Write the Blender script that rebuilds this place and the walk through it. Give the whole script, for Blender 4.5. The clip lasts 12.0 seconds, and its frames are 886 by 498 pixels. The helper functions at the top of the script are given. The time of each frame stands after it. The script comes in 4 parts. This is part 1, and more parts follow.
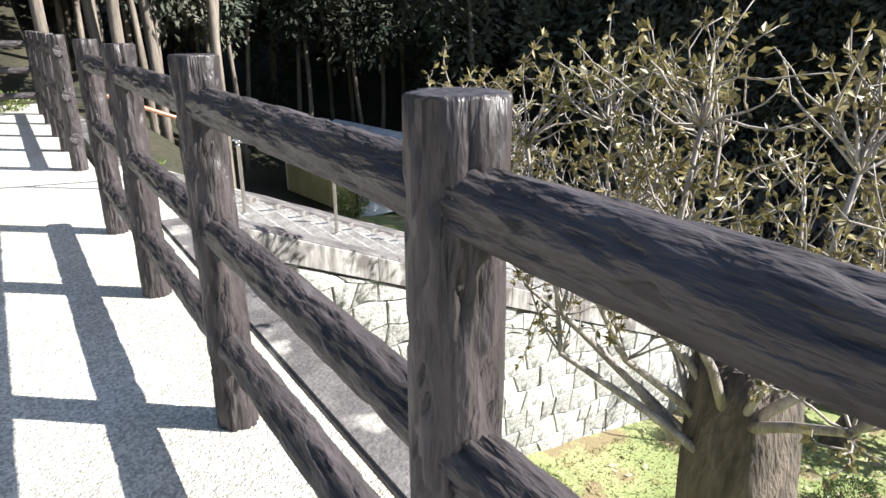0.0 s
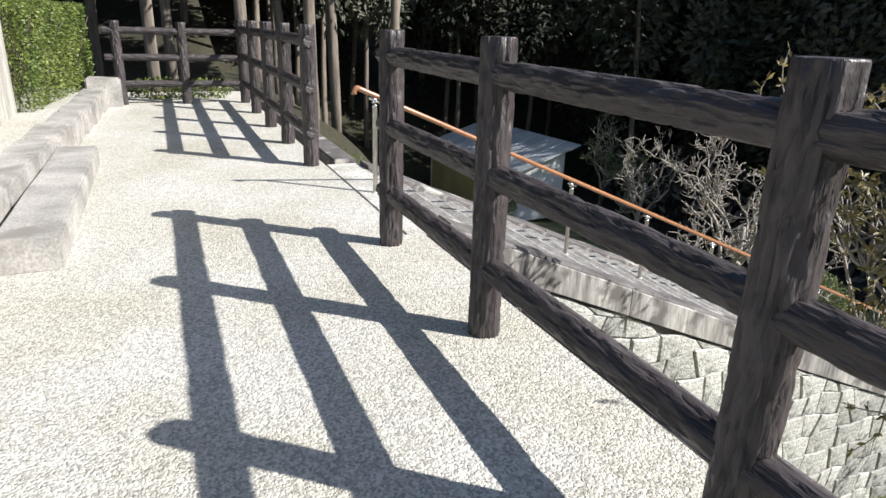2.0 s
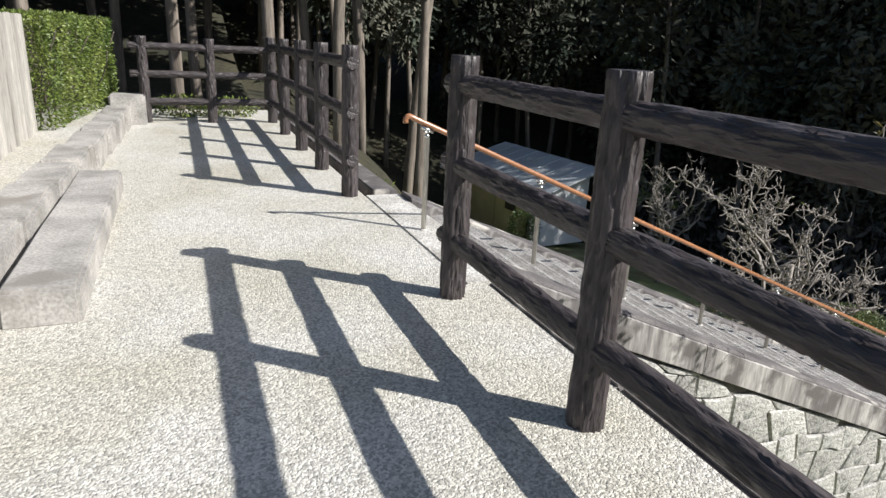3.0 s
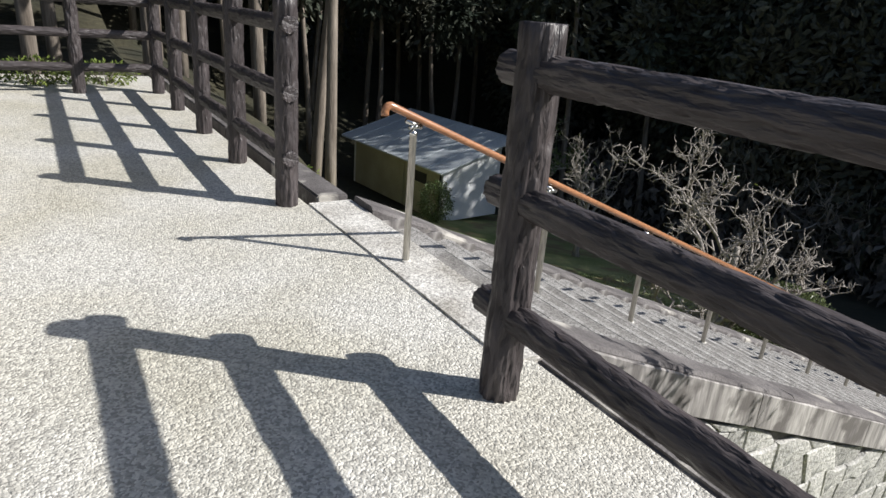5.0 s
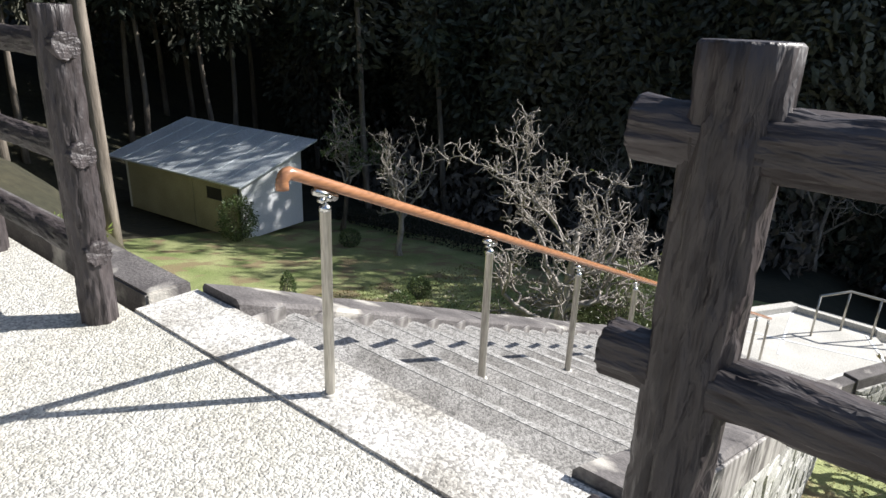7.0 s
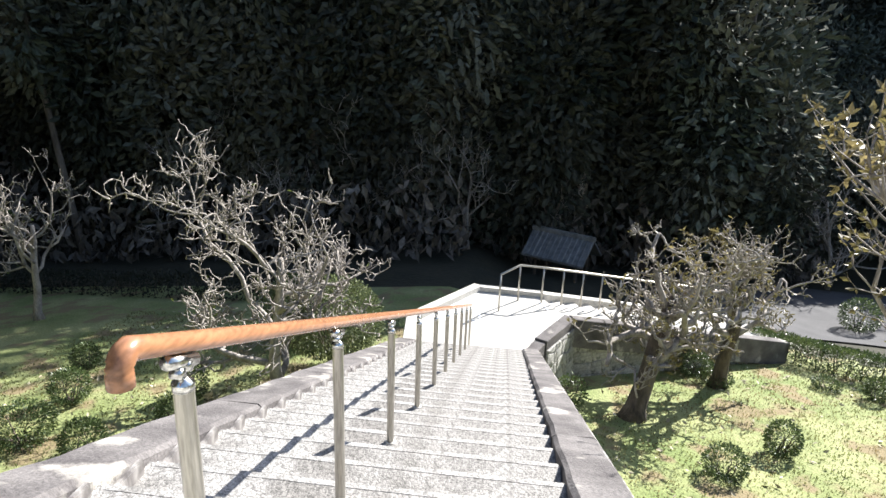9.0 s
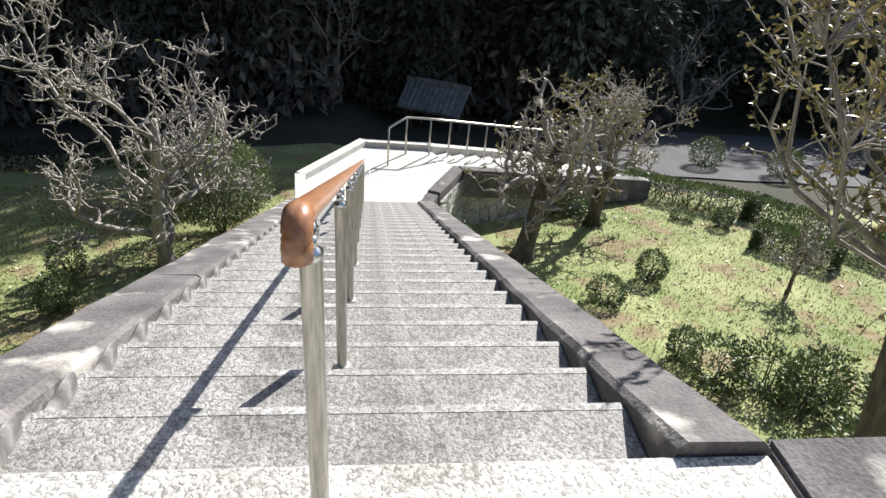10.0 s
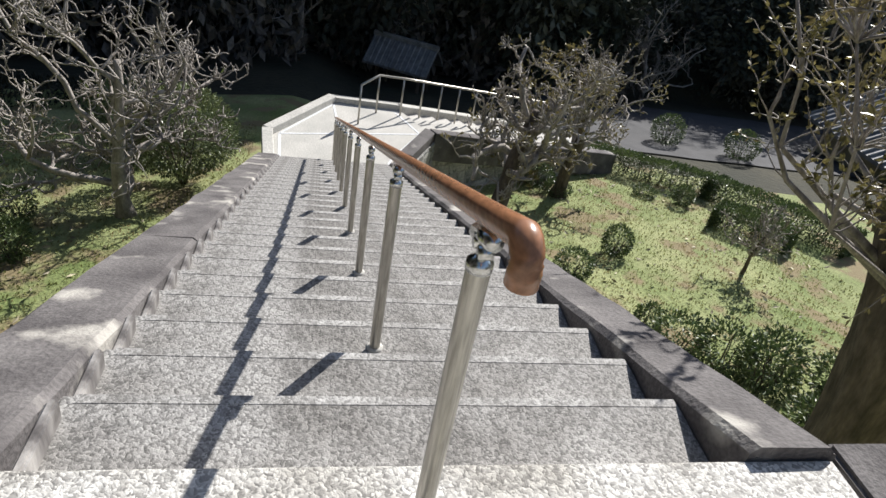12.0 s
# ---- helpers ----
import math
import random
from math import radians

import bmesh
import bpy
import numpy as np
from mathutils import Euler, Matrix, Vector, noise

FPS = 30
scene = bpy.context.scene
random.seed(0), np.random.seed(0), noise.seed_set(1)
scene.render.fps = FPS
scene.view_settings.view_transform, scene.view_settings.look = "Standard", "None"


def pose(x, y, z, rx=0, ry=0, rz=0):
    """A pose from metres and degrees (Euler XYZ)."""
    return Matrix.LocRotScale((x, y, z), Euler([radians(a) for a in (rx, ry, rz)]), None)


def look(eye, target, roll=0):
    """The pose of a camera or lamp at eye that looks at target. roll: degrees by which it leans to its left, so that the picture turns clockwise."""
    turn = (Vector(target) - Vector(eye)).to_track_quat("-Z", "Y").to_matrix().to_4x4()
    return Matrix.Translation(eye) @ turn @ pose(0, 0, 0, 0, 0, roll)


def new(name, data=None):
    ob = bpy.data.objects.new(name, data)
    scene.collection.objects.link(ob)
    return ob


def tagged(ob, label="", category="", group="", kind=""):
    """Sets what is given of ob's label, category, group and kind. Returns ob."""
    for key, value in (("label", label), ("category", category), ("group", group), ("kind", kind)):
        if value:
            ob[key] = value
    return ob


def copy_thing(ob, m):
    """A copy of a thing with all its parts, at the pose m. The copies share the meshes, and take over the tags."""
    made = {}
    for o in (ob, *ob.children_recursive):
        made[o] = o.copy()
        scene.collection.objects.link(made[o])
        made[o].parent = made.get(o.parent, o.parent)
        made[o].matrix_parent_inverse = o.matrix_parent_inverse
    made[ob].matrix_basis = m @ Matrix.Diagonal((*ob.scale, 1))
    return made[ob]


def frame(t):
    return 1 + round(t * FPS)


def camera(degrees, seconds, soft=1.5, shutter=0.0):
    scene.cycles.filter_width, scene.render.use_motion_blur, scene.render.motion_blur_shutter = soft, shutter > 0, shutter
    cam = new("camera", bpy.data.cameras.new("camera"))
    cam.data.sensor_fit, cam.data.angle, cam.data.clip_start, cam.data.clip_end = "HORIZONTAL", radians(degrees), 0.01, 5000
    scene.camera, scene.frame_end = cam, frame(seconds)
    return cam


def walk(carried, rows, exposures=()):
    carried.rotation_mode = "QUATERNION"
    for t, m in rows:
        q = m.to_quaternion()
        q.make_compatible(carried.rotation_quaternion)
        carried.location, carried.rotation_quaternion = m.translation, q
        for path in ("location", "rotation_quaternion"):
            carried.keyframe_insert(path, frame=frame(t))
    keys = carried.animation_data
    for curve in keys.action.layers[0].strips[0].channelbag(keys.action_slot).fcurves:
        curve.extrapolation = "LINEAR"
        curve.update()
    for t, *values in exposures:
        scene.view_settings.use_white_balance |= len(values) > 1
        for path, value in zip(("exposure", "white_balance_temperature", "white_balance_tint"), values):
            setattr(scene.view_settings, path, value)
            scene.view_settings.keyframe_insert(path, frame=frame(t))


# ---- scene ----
cam = camera(69.1, 12.0)
PATH = [
    (0, (0.22, 0.173, 1.529), (1.271, 1.742, 0.869), -0.1),
    (0.5, (-0.041, 0.43, 1.495), (0.883, 2.105, 0.913), 2.7),
    (1, (-0.27, 0.747, 1.488), (0.564, 2.474, 0.918), 3.4),
    (1.5, (-0.505, 1.061, 1.469), (0.43, 2.726, 0.874), 3.9),
    (2, (-0.606, 1.467, 1.481), (0.148, 3.197, 0.82), 1.8),
    (2.5, (-0.76, 1.791, 1.489), (-0.051, 3.553, 0.861), 2.5),
    (3, (-0.711, 2.15, 1.495), (0.017, 3.91, 0.885), 2.9),
    (3.2, (-0.708, 2.29, 1.509), (0.011, 4.057, 0.911), 3.2),
    (4.8, (-0.684, 3.675, 1.528), (0.196, 5.323, 0.814), 2.0),
    (5, (-0.682, 3.807, 1.451), (0.333, 5.383, 0.754), 4.7),
    (5.5, (-0.583, 4.212, 1.452), (0.609, 5.654, 0.745), 5.4),
    (6, (-0.597, 4.625, 1.455), (0.756, 5.917, 0.746), 4.8),
    (6.5, (-0.517, 4.965, 1.445), (0.913, 6.174, 0.742), 3.4),
    (6.7, (-0.462, 5.093, 1.449), (0.986, 6.284, 0.754), 3.0),
    (8.3, (-0.056, 6.006, 1.486), (1.705, 6.691, 0.832), 0.6),
    (8.5, (-0.009, 6.125, 1.477), (1.813, 6.636, 0.832), 1.5),
    (9, (0.054, 6.371, 1.451), (1.941, 6.577, 0.82), 2.2),
    (9.5, (0.137, 6.626, 1.409), (1.967, 6.663, 0.603), 2.0),
    (10, (0.127, 6.891, 1.374), (1.834, 6.659, 0.359), 4.8),
    (10.5, (0.238, 7.012, 1.351), (1.876, 6.819, 0.22), 6.2),
    (11, (0.268, 7.182, 1.359), (1.939, 6.912, 0.293), 6.2),
    (11.5, (0.281, 7.253, 1.361), (1.919, 6.896, 0.27), 9.6),
    (12, (0.297, 7.25, 1.352), (1.92, 6.855, 0.252), 10.8),
]
walk(cam, [(t, look(eye, target, roll)) for t, eye, target, roll in PATH],
     [(0, 1.68), (1, 1.3), (1.5, 1.14), (3, 0.74), (5, 0.64), (6.5, 0.87), (8.4, 1.6), (9.2, 1.7), (9.6, 1.55), (10.5, 0.83), (12, 0.7)])

# ---- light ----
SUN_TO = Vector((1.5, -1.25, 1.44)).normalized()
world = bpy.data.worlds.new("world")
scene.world = world
world.use_nodes = True
wn = world.node_tree
sky = wn.nodes.new("ShaderNodeTexSky")
sky.sky_type = "NISHITA"
sky.sun_disc = False
sky.sun_elevation = math.asin(SUN_TO.z)
sky.sun_rotation = math.atan2(SUN_TO.x, SUN_TO.y)
bg = wn.nodes["Background"]
wn.links.new(sky.outputs[0], bg.inputs[0])
bg.inputs[1].default_value = 0.075
sun = new("sun", bpy.data.lights.new("sun", "SUN"))
sun.data.energy = 4.6
sun.data.angle = radians(0.53)
sun.data.color = (1.0, 0.97, 0.925)
sun.matrix_world = look((0, 0, 40), Vector((0, 0, 40)) - SUN_TO)


# ---- materials ----
def mat(name, c1, c2, scale=8.0, fine=60.0, rough=0.8, bump=0.3, dist=0.01, metal=0.0, stretch=(1, 1, 1), c3=None, spots=3.0, isl=0.0, rnd=0.0, spec=0.5, trans=0.0, th=0.52):
    """Two-scale mottled surface in object space, with grain bump."""
    m = bpy.data.materials.new(name)
    m.use_nodes = True
    nt = m.node_tree
    N, L = nt.nodes, nt.links
    b = N["Principled BSDF"]
    tc = N.new("ShaderNodeTexCoord")
    mp = N.new("ShaderNodeMapping")
    mp.inputs["Scale"].default_value = stretch
    L.new(tc.outputs["Object"], mp.inputs[0])
    n1 = N.new("ShaderNodeTexNoise")
    n1.inputs["Scale"].default_value, n1.inputs["Detail"].default_value = scale, 6
    n2 = N.new("ShaderNodeTexNoise")
    n2.inputs["Scale"].default_value, n2.inputs["Detail"].default_value = fine, 4
    for n in (n1, n2):
        L.new(mp.outputs[0], n.inputs["Vector"])
    r1 = N.new("ShaderNodeValToRGB")
    r1.color_ramp.elements[0].position, r1.color_ramp.elements[1].position = 0.32, 0.68
    r1.color_ramp.elements[0].color, r1.color_ramp.elements[1].color = (*c1, 1), (*c2, 1)
    L.new(n1.outputs["Fac"], r1.inputs[0])
    col = r1.outputs[0]
    mx = N.new("ShaderNodeMix")
    mx.data_type, mx.blend_type = "RGBA", "MULTIPLY"
    mx.inputs[0].default_value = 0.75
    r2 = N.new("ShaderNodeValToRGB")
    r2.color_ramp.elements[0].position, r2.color_ramp.elements[1].position = 0.3, 0.7
    r2.color_ramp.elements[0].color, r2.color_ramp.elements[1].color = (0.6, 0.6, 0.6, 1), (1.25, 1.25, 1.25, 1)
    L.new(n2.outputs["Fac"], r2.inputs[0])
    L.new(col, mx.inputs[6])
    L.new(r2.outputs[0], mx.inputs[7])
    col = mx.outputs[2]
    if c3:
        n3 = N.new("ShaderNodeTexNoise")
        n3.inputs["Scale"].default_value, n3.inputs["Detail"].default_value = spots, 5
        L.new(tc.outputs["Object"], n3.inputs["Vector"])
        r3 = N.new("ShaderNodeValToRGB")
        r3.color_ramp.elements[0].position, r3.color_ramp.elements[1].position = th, th + 0.09
        m3 = N.new("ShaderNodeMix")
        m3.data_type = "RGBA"
        m3.inputs[7].default_value = (*c3, 1)
        L.new(n3.outputs["Fac"], r3.inputs[0])
        L.new(r3.outputs[0], m3.inputs[0])
        L.new(col, m3.inputs[6])
        col = m3.outputs[2]
    if isl or rnd:
        src = N.new("ShaderNodeNewGeometry").outputs["Random Per Island"] if isl else N.new("ShaderNodeObjectInfo").outputs["Random"]
        k = isl or rnd
        mr = N.new("ShaderNodeMapRange")
        mr.inputs["To Min"].default_value, mr.inputs["To Max"].default_value = 1 - k, 1 + k
        L.new(src, mr.inputs[0])
        m4 = N.new("ShaderNodeMix")
        m4.data_type, m4.blend_type = "RGBA", "MULTIPLY"
        m4.inputs[0].default_value = 1
        L.new(col, m4.inputs[6])
        L.new(mr.outputs[0], m4.inputs[7])
        col = m4.outputs[2]
    L.new(col, b.inputs["Base Color"])
    b.inputs["Roughness"].default_value = rough
    b.inputs["Metallic"].default_value = metal
    b.inputs["Specular IOR Level"].default_value = spec
    if bump:
        bp = N.new("ShaderNodeBump")
        bp.inputs["Strength"].default_value, bp.inputs["Distance"].default_value = bump, dist
        L.new(n2.outputs["Fac"], bp.inputs["Height"])
        L.new(bp.outputs[0], b.inputs["Normal"])
    if trans:
        out = N["Material Output"]
        tr = N.new("ShaderNodeBsdfTranslucent")
        L.new(col, tr.inputs[0])
        ms = N.new("ShaderNodeMixShader")
        ms.inputs[0].default_value = trans
        L.new(b.outputs[0], ms.inputs[1])
        L.new(tr.outputs[0], ms.inputs[2])
        L.new(ms.outputs[0], out.inputs[0])
    return m


def chip_mat(name, lo, hi, scale, rough=0.85, stain=(0.5, 0.5, 0.5), bump=0.8, dist=0.008, patch=1.2, warp=0.0):
    """Small stones set side by side: each cell its own grey, dark gaps between, broad stains over all."""
    m = bpy.data.materials.new(name)
    m.use_nodes = True
    nt = m.node_tree
    N, L = nt.nodes, nt.links
    b = N["Principled BSDF"]
    tc = N.new("ShaderNodeTexCoord")
    v = N.new("ShaderNodeTexVoronoi")
    v.inputs["Scale"].default_value = scale
    src = tc.outputs["Object"]
    if warp:
        wn1 = N.new("ShaderNodeTexNoise")
        wn1.inputs["Scale"].default_value, wn1.inputs["Detail"].default_value = scale * 0.45, 2
        L.new(src, wn1.inputs["Vector"])
        vm = N.new("ShaderNodeVectorMath")
        vm.operation = "SCALE"
        vm.inputs["Scale"].default_value = warp * 6.0 / scale
        L.new(wn1.outputs["Color"], vm.inputs[0])
        va = N.new("ShaderNodeVectorMath")
        L.new(src, va.inputs[0])
        L.new(vm.outputs[0], va.inputs[1])
        src = va.outputs[0]
    L.new(src, v.inputs["Vector"])
    bw = N.new("ShaderNodeRGBToBW")
    L.new(v.outputs["Color"], bw.inputs[0])
    r = N.new("ShaderNodeValToRGB")
    r.color_ramp.elements[0].position, r.color_ramp.elements[1].position = 0.2, 0.8
    r.color_ramp.elements[0].color, r.color_ramp.elements[1].color = (*lo, 1), (*hi, 1)
    L.new(bw.outputs[0], r.inputs[0])
    n = N.new("ShaderNodeTexNoise")
    n.inputs["Scale"].default_value, n.inputs["Detail"].default_value = patch, 7
    L.new(tc.outputs["Object"], n.inputs["Vector"])
    r2 = N.new("ShaderNodeValToRGB")
    r2.color_ramp.elements[0].position, r2.color_ramp.elements[1].position = 0.35, 0.62
    r2.color_ramp.elements[0].color, r2.color_ramp.elements[1].color = (*stain, 1), (1, 1, 1, 1)
    L.new(n.outputs["Fac"], r2.inputs[0])
    mx = N.new("ShaderNodeMix")
    mx.data_type, mx.blend_type = "RGBA", "MULTIPLY"
    mx.inputs[0].default_value = 1
    L.new(r.outputs[0], mx.inputs[6])
    L.new(r2.outputs[0], mx.inputs[7])
    L.new(mx.outputs[2], b.inputs["Base Color"])
    b.inputs["Roughness"].default_value = rough
    bp = N.new("ShaderNodeBump")
    bp.invert = True
    bp.inputs["Strength"].default_value, bp.inputs["Distance"].default_value = bump, dist
    L.new(v.outputs["Distance"], bp.inputs["Height"])
    L.new(bp.outputs[0], b.inputs["Normal"])
    return m


M_LOG = mat("log_concrete", (0.036, 0.03, 0.031), (0.08, 0.068, 0.069), 5, 24, 0.46, 0.9, 0.034, stretch=(1, 1, 0.22))
M_RAIL = mat("log_rail_concrete", (0.034, 0.028, 0.029), (0.072, 0.061, 0.062), 5, 24, 0.48, 0.9, 0.034, stretch=(1, 0.22, 1))
M_GRAVEL = chip_mat("gravel", (0.33, 0.32, 0.295), (0.7, 0.682, 0.63), 92, 0.9, (0.84, 0.82, 0.75), 0.7, 0.009, 0.9, 0.35)
M_STEP = chip_mat("washed_concrete", (0.17, 0.164, 0.156), (0.46, 0.446, 0.426), 125, 0.8, (0.5, 0.488, 0.476), 0.5, 0.0035, 1.7, 0.5)
M_NOSE = chip_mat("worn_nosing", (0.22, 0.214, 0.203), (0.52, 0.505, 0.485), 125, 0.8, (0.56, 0.55, 0.54), 0.5, 0.003, 3.0, 0.5)
# washed concrete again, its colour raised to carry the sun glare on the top slab
M_SLAB_GLARE = chip_mat("glare_washed_slab", (0.3, 0.29, 0.272), (0.8, 0.78, 0.735), 105, 0.75, (0.6, 0.58, 0.55), 0.5, 0.004, 2.6, 0.5)
M_STREAK = mat("streaked_concrete", (0.12, 0.11, 0.108), (0.46, 0.44, 0.42), 9, 40, 0.9, 0.5, 0.008, stretch=(1, 1, 0.16), c3=(0.12, 0.11, 0.105), spots=3, th=0.53)
M_CONC = mat("old_concrete", (0.25, 0.235, 0.21), (0.42, 0.4, 0.37), 2.2, 45, 0.9, 0.45, 0.006, c3=(0.13, 0.12, 0.115), spots=1.7)
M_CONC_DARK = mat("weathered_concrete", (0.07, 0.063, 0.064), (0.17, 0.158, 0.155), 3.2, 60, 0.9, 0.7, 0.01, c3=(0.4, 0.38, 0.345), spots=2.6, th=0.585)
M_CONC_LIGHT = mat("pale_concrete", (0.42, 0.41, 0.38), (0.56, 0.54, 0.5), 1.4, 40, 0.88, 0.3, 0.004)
M_WALLSTONE = mat("wall_stone", (0.22, 0.22, 0.21), (0.56, 0.55, 0.52), 7, 38, 0.9, 0.9, 0.02, c3=(0.13, 0.135, 0.125), spots=5, rnd=0.28, th=0.56)
M_MORTAR = mat("mortar", (0.09, 0.085, 0.08), (0.17, 0.16, 0.15), 6, 50, 0.95, 0.4, 0.006)
M_STEEL = mat("brushed_steel", (0.42, 0.4, 0.36), (0.5, 0.48, 0.43), 3, 120, 0.34, 0.05, 0.001, metal=0.85, stretch=(1, 1, 0.1))
M_CHROME = mat("polished_steel", (0.6, 0.6, 0.58), (0.68, 0.68, 0.66), 3, 90, 0.2, 0.0, 0.001, metal=1.0)
M_WOODRAIL = mat("brown_resin", (0.29, 0.135, 0.068), (0.37, 0.18, 0.095), 3, 90, 0.26, 0.12, 0.001, stretch=(0.2, 1, 1))
M_GRASS = mat("lawn", (0.14, 0.185, 0.055), (0.3, 0.315, 0.145), 0.8, 22, 0.95, 0.8, 0.03, c3=(0.2, 0.16, 0.085), spots=1.3)
M_BLADE = mat("grass_blades", (0.15, 0.175, 0.055), (0.33, 0.325, 0.155), 0.6, 8, 0.9, 0, c3=(0.25, 0.2, 0.1), spots=1.1, isl=0.22, trans=0.45)
# albedo kept very low so the canopy's shade is in the ground colour
M_SOIL_SHADED = mat("shaded_forest_floor", (0.02, 0.022, 0.012), (0.045, 0.04, 0.022), 0.5, 6, 0.95, 0.8, 0.05)
M_LITTER = mat("fallen_leaves", (0.32, 0.27, 0.17), (0.55, 0.5, 0.36), 1, 10, 0.8, 0, isl=0.5)
M_ASPHALT = mat("asphalt", (0.05, 0.05, 0.055), (0.075, 0.075, 0.08), 1.5, 60, 0.9, 0.4, 0.005)
M_BARK = mat("pale_bark", (0.185, 0.163, 0.142), (0.4, 0.365, 0.33), 9, 45, 0.85, 0.6, 0.01, stretch=(1, 1, 0.4))
M_BARK_DARK = mat("dark_bark", (0.05, 0.04, 0.032), (0.15, 0.122, 0.097), 9, 30, 0.9, 1.0, 0.04, stretch=(1, 1, 0.25))
M_CEDAR = mat("cedar_bark", (0.1, 0.082, 0.066), (0.25, 0.215, 0.18), 7, 40, 0.9, 0.6, 0.015, stretch=(1, 1, 0.12))
M_LEAF = mat("leathery_leaf", (0.05, 0.085, 0.02), (0.16, 0.19, 0.05), 1.2, 15, 0.38, 0, isl=0.45, trans=0.25)
M_LEAF_DRY = mat("autumn_leaf", (0.13, 0.12, 0.04), (0.27, 0.22, 0.1), 1.2, 15, 0.4, 0, isl=0.45, trans=0.25)
M_BUSH = mat("bush_leaf", (0.075, 0.105, 0.04), (0.18, 0.21, 0.09), 2, 15, 0.4, 0, isl=0.45, trans=0.2)
M_SHRUB = mat("shrub_leaf", (0.045, 0.08, 0.026), (0.13, 0.17, 0.06), 2, 15, 0.4, 0, isl=0.45, trans=0.2)
M_HEDGE = mat("hedge_leaf", (0.07, 0.12, 0.02), (0.2, 0.24, 0.06), 1.5, 15, 0.42, 0, isl=0.45, trans=0.25)
M_DEEP = mat("forest_leaf", (0.036, 0.052, 0.039), (0.12, 0.118, 0.092), 0.3, 8, 0.85, 0, rnd=0.55, spec=0.15)
M_TWIGGY = mat("bare_brush", (0.08, 0.07, 0.06), (0.17, 0.15, 0.13), 1, 8, 0.85, 0, isl=0.5)
M_TIMBER_STONE = mat("weathered_stone", (0.25, 0.24, 0.225), (0.44, 0.42, 0.395), 3, 50, 0.88, 0.5, 0.006, c3=(0.22, 0.205, 0.185), spots=2.2, th=0.58)
M_BOARD = mat("grey_board", (0.33, 0.31, 0.28), (0.5, 0.48, 0.44), 4, 50, 0.85, 0.4, 0.003, stretch=(1, 1, 0.12), rnd=0.15)
# white with a little of the shed's blue shade mixed into the colour
M_WHITE = mat("white_wall", (0.66, 0.68, 0.7), (0.76, 0.77, 0.78), 1, 30, 0.8, 0.1, 0.002)
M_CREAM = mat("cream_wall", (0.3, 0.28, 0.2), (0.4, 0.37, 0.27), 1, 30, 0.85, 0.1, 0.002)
# the blue is skylight on a shaded roof, put into its colour
M_ROOF = mat("shade_tinted_sheet_roof", (0.4, 0.44, 0.47), (0.5, 0.54, 0.57), 1, 20, 0.5, 0.1, 0.003)
M_TILE = mat("roof_tile", (0.1, 0.105, 0.11), (0.2, 0.205, 0.21), 4, 40, 0.4, 0.2, 0.003, rnd=0.3)
M_DARK = mat("dark_opening", (0.015, 0.015, 0.015), (0.03, 0.03, 0.03), 3, 30, 0.5, 0)


# ---- mesh helpers ----
def finish(name, bm, material, smooth=False):
    me = bpy.data.meshes.new(name)
    bm.normal_update()
    bm.to_mesh(me)
    bm.free()
    me.materials.append(material)
    if smooth:
        me.shade_smooth()
    return me


def raw(name, verts, faces, material, smooth=False):
    me = bpy.data.meshes.new(name)
    me.from_pydata([tuple(v) for v in verts], [], faces)
    me.materials.append(material)
    if smooth:
        me.shade_smooth()
    me.update()
    return me


def part(name, bm, material, parent, label="", smooth=False):
    me = finish(name, bm, material, smooth) if isinstance(bm, bmesh.types.BMesh) else bm
    ob = new(name, me)
    ob.parent = parent
    if label:
        ob["label"] = label
    return ob


def thing(name, x, y, z, label, category, group="", kind="", rz=0):
    e = new(name)
    e.empty_display_size = 0.1
    e.matrix_basis = pose(x, y, z, 0, 0, rz)
    return tagged(e, label, category, group, kind)


def box(x0, x1, y0, y1, z0, z1, bevel=0.0, jitter=0.0, seed=0, cuts=0):
    bm = bmesh.new()
    bmesh.ops.create_cube(bm, size=1)
    bmesh.ops.transform(bm, matrix=Matrix.Translation(((x0 + x1) / 2, (y0 + y1) / 2, (z0 + z1) / 2)) @ Matrix.Diagonal((x1 - x0, y1 - y0, z1 - z0, 1)), verts=bm.verts)
    if cuts:
        bmesh.ops.subdivide_edges(bm, edges=bm.edges, cuts=cuts, use_grid_fill=True)
    if bevel:
        sharp = [e for e in bm.edges if e.calc_face_angle(0) > 0.5]
        bmesh.ops.bevel(bm, geom=sharp, offset=bevel, segments=2, affect="EDGES", clamp_overlap=True)
    if jitter:
        for v in bm.verts:
            v.co += noise.noise_vector(v.co * 3.1 + Vector((seed, seed, 0))) * jitter
    return bm


def tube(points, radii, segs=8, cap=True, seed=None):
    """A tapered tube along points: vertices and faces."""
    verts, faces = [], []
    pts = [Vector(p) for p in points]
    ref = Vector((0.31, 0.17, 0.93))
    for i, p in enumerate(pts):
        d = (pts[min(i + 1, len(pts) - 1)] - pts[max(i - 1, 0)]).normalized()
        u = d.cross(ref)
        if u.length < 0.1:
            u = d.cross(Vector((1, 0, 0)))
        u.normalize()
        w = d.cross(u)
        for k in range(segs):
            a = 2 * math.pi * k / segs
            verts.append(p + (u * math.cos(a) + w * math.sin(a)) * radii[i])
    for i in range(len(pts) - 1):
        for k in range(segs):
            a, b = i * segs + k, i * segs + (k + 1) % segs
            faces.append((a, b, b + segs, a + segs))
    if cap:
        faces.append(tuple(range(segs))[::-1])
        faces.append(tuple(range(len(verts) - segs, len(verts))))
    return verts, faces


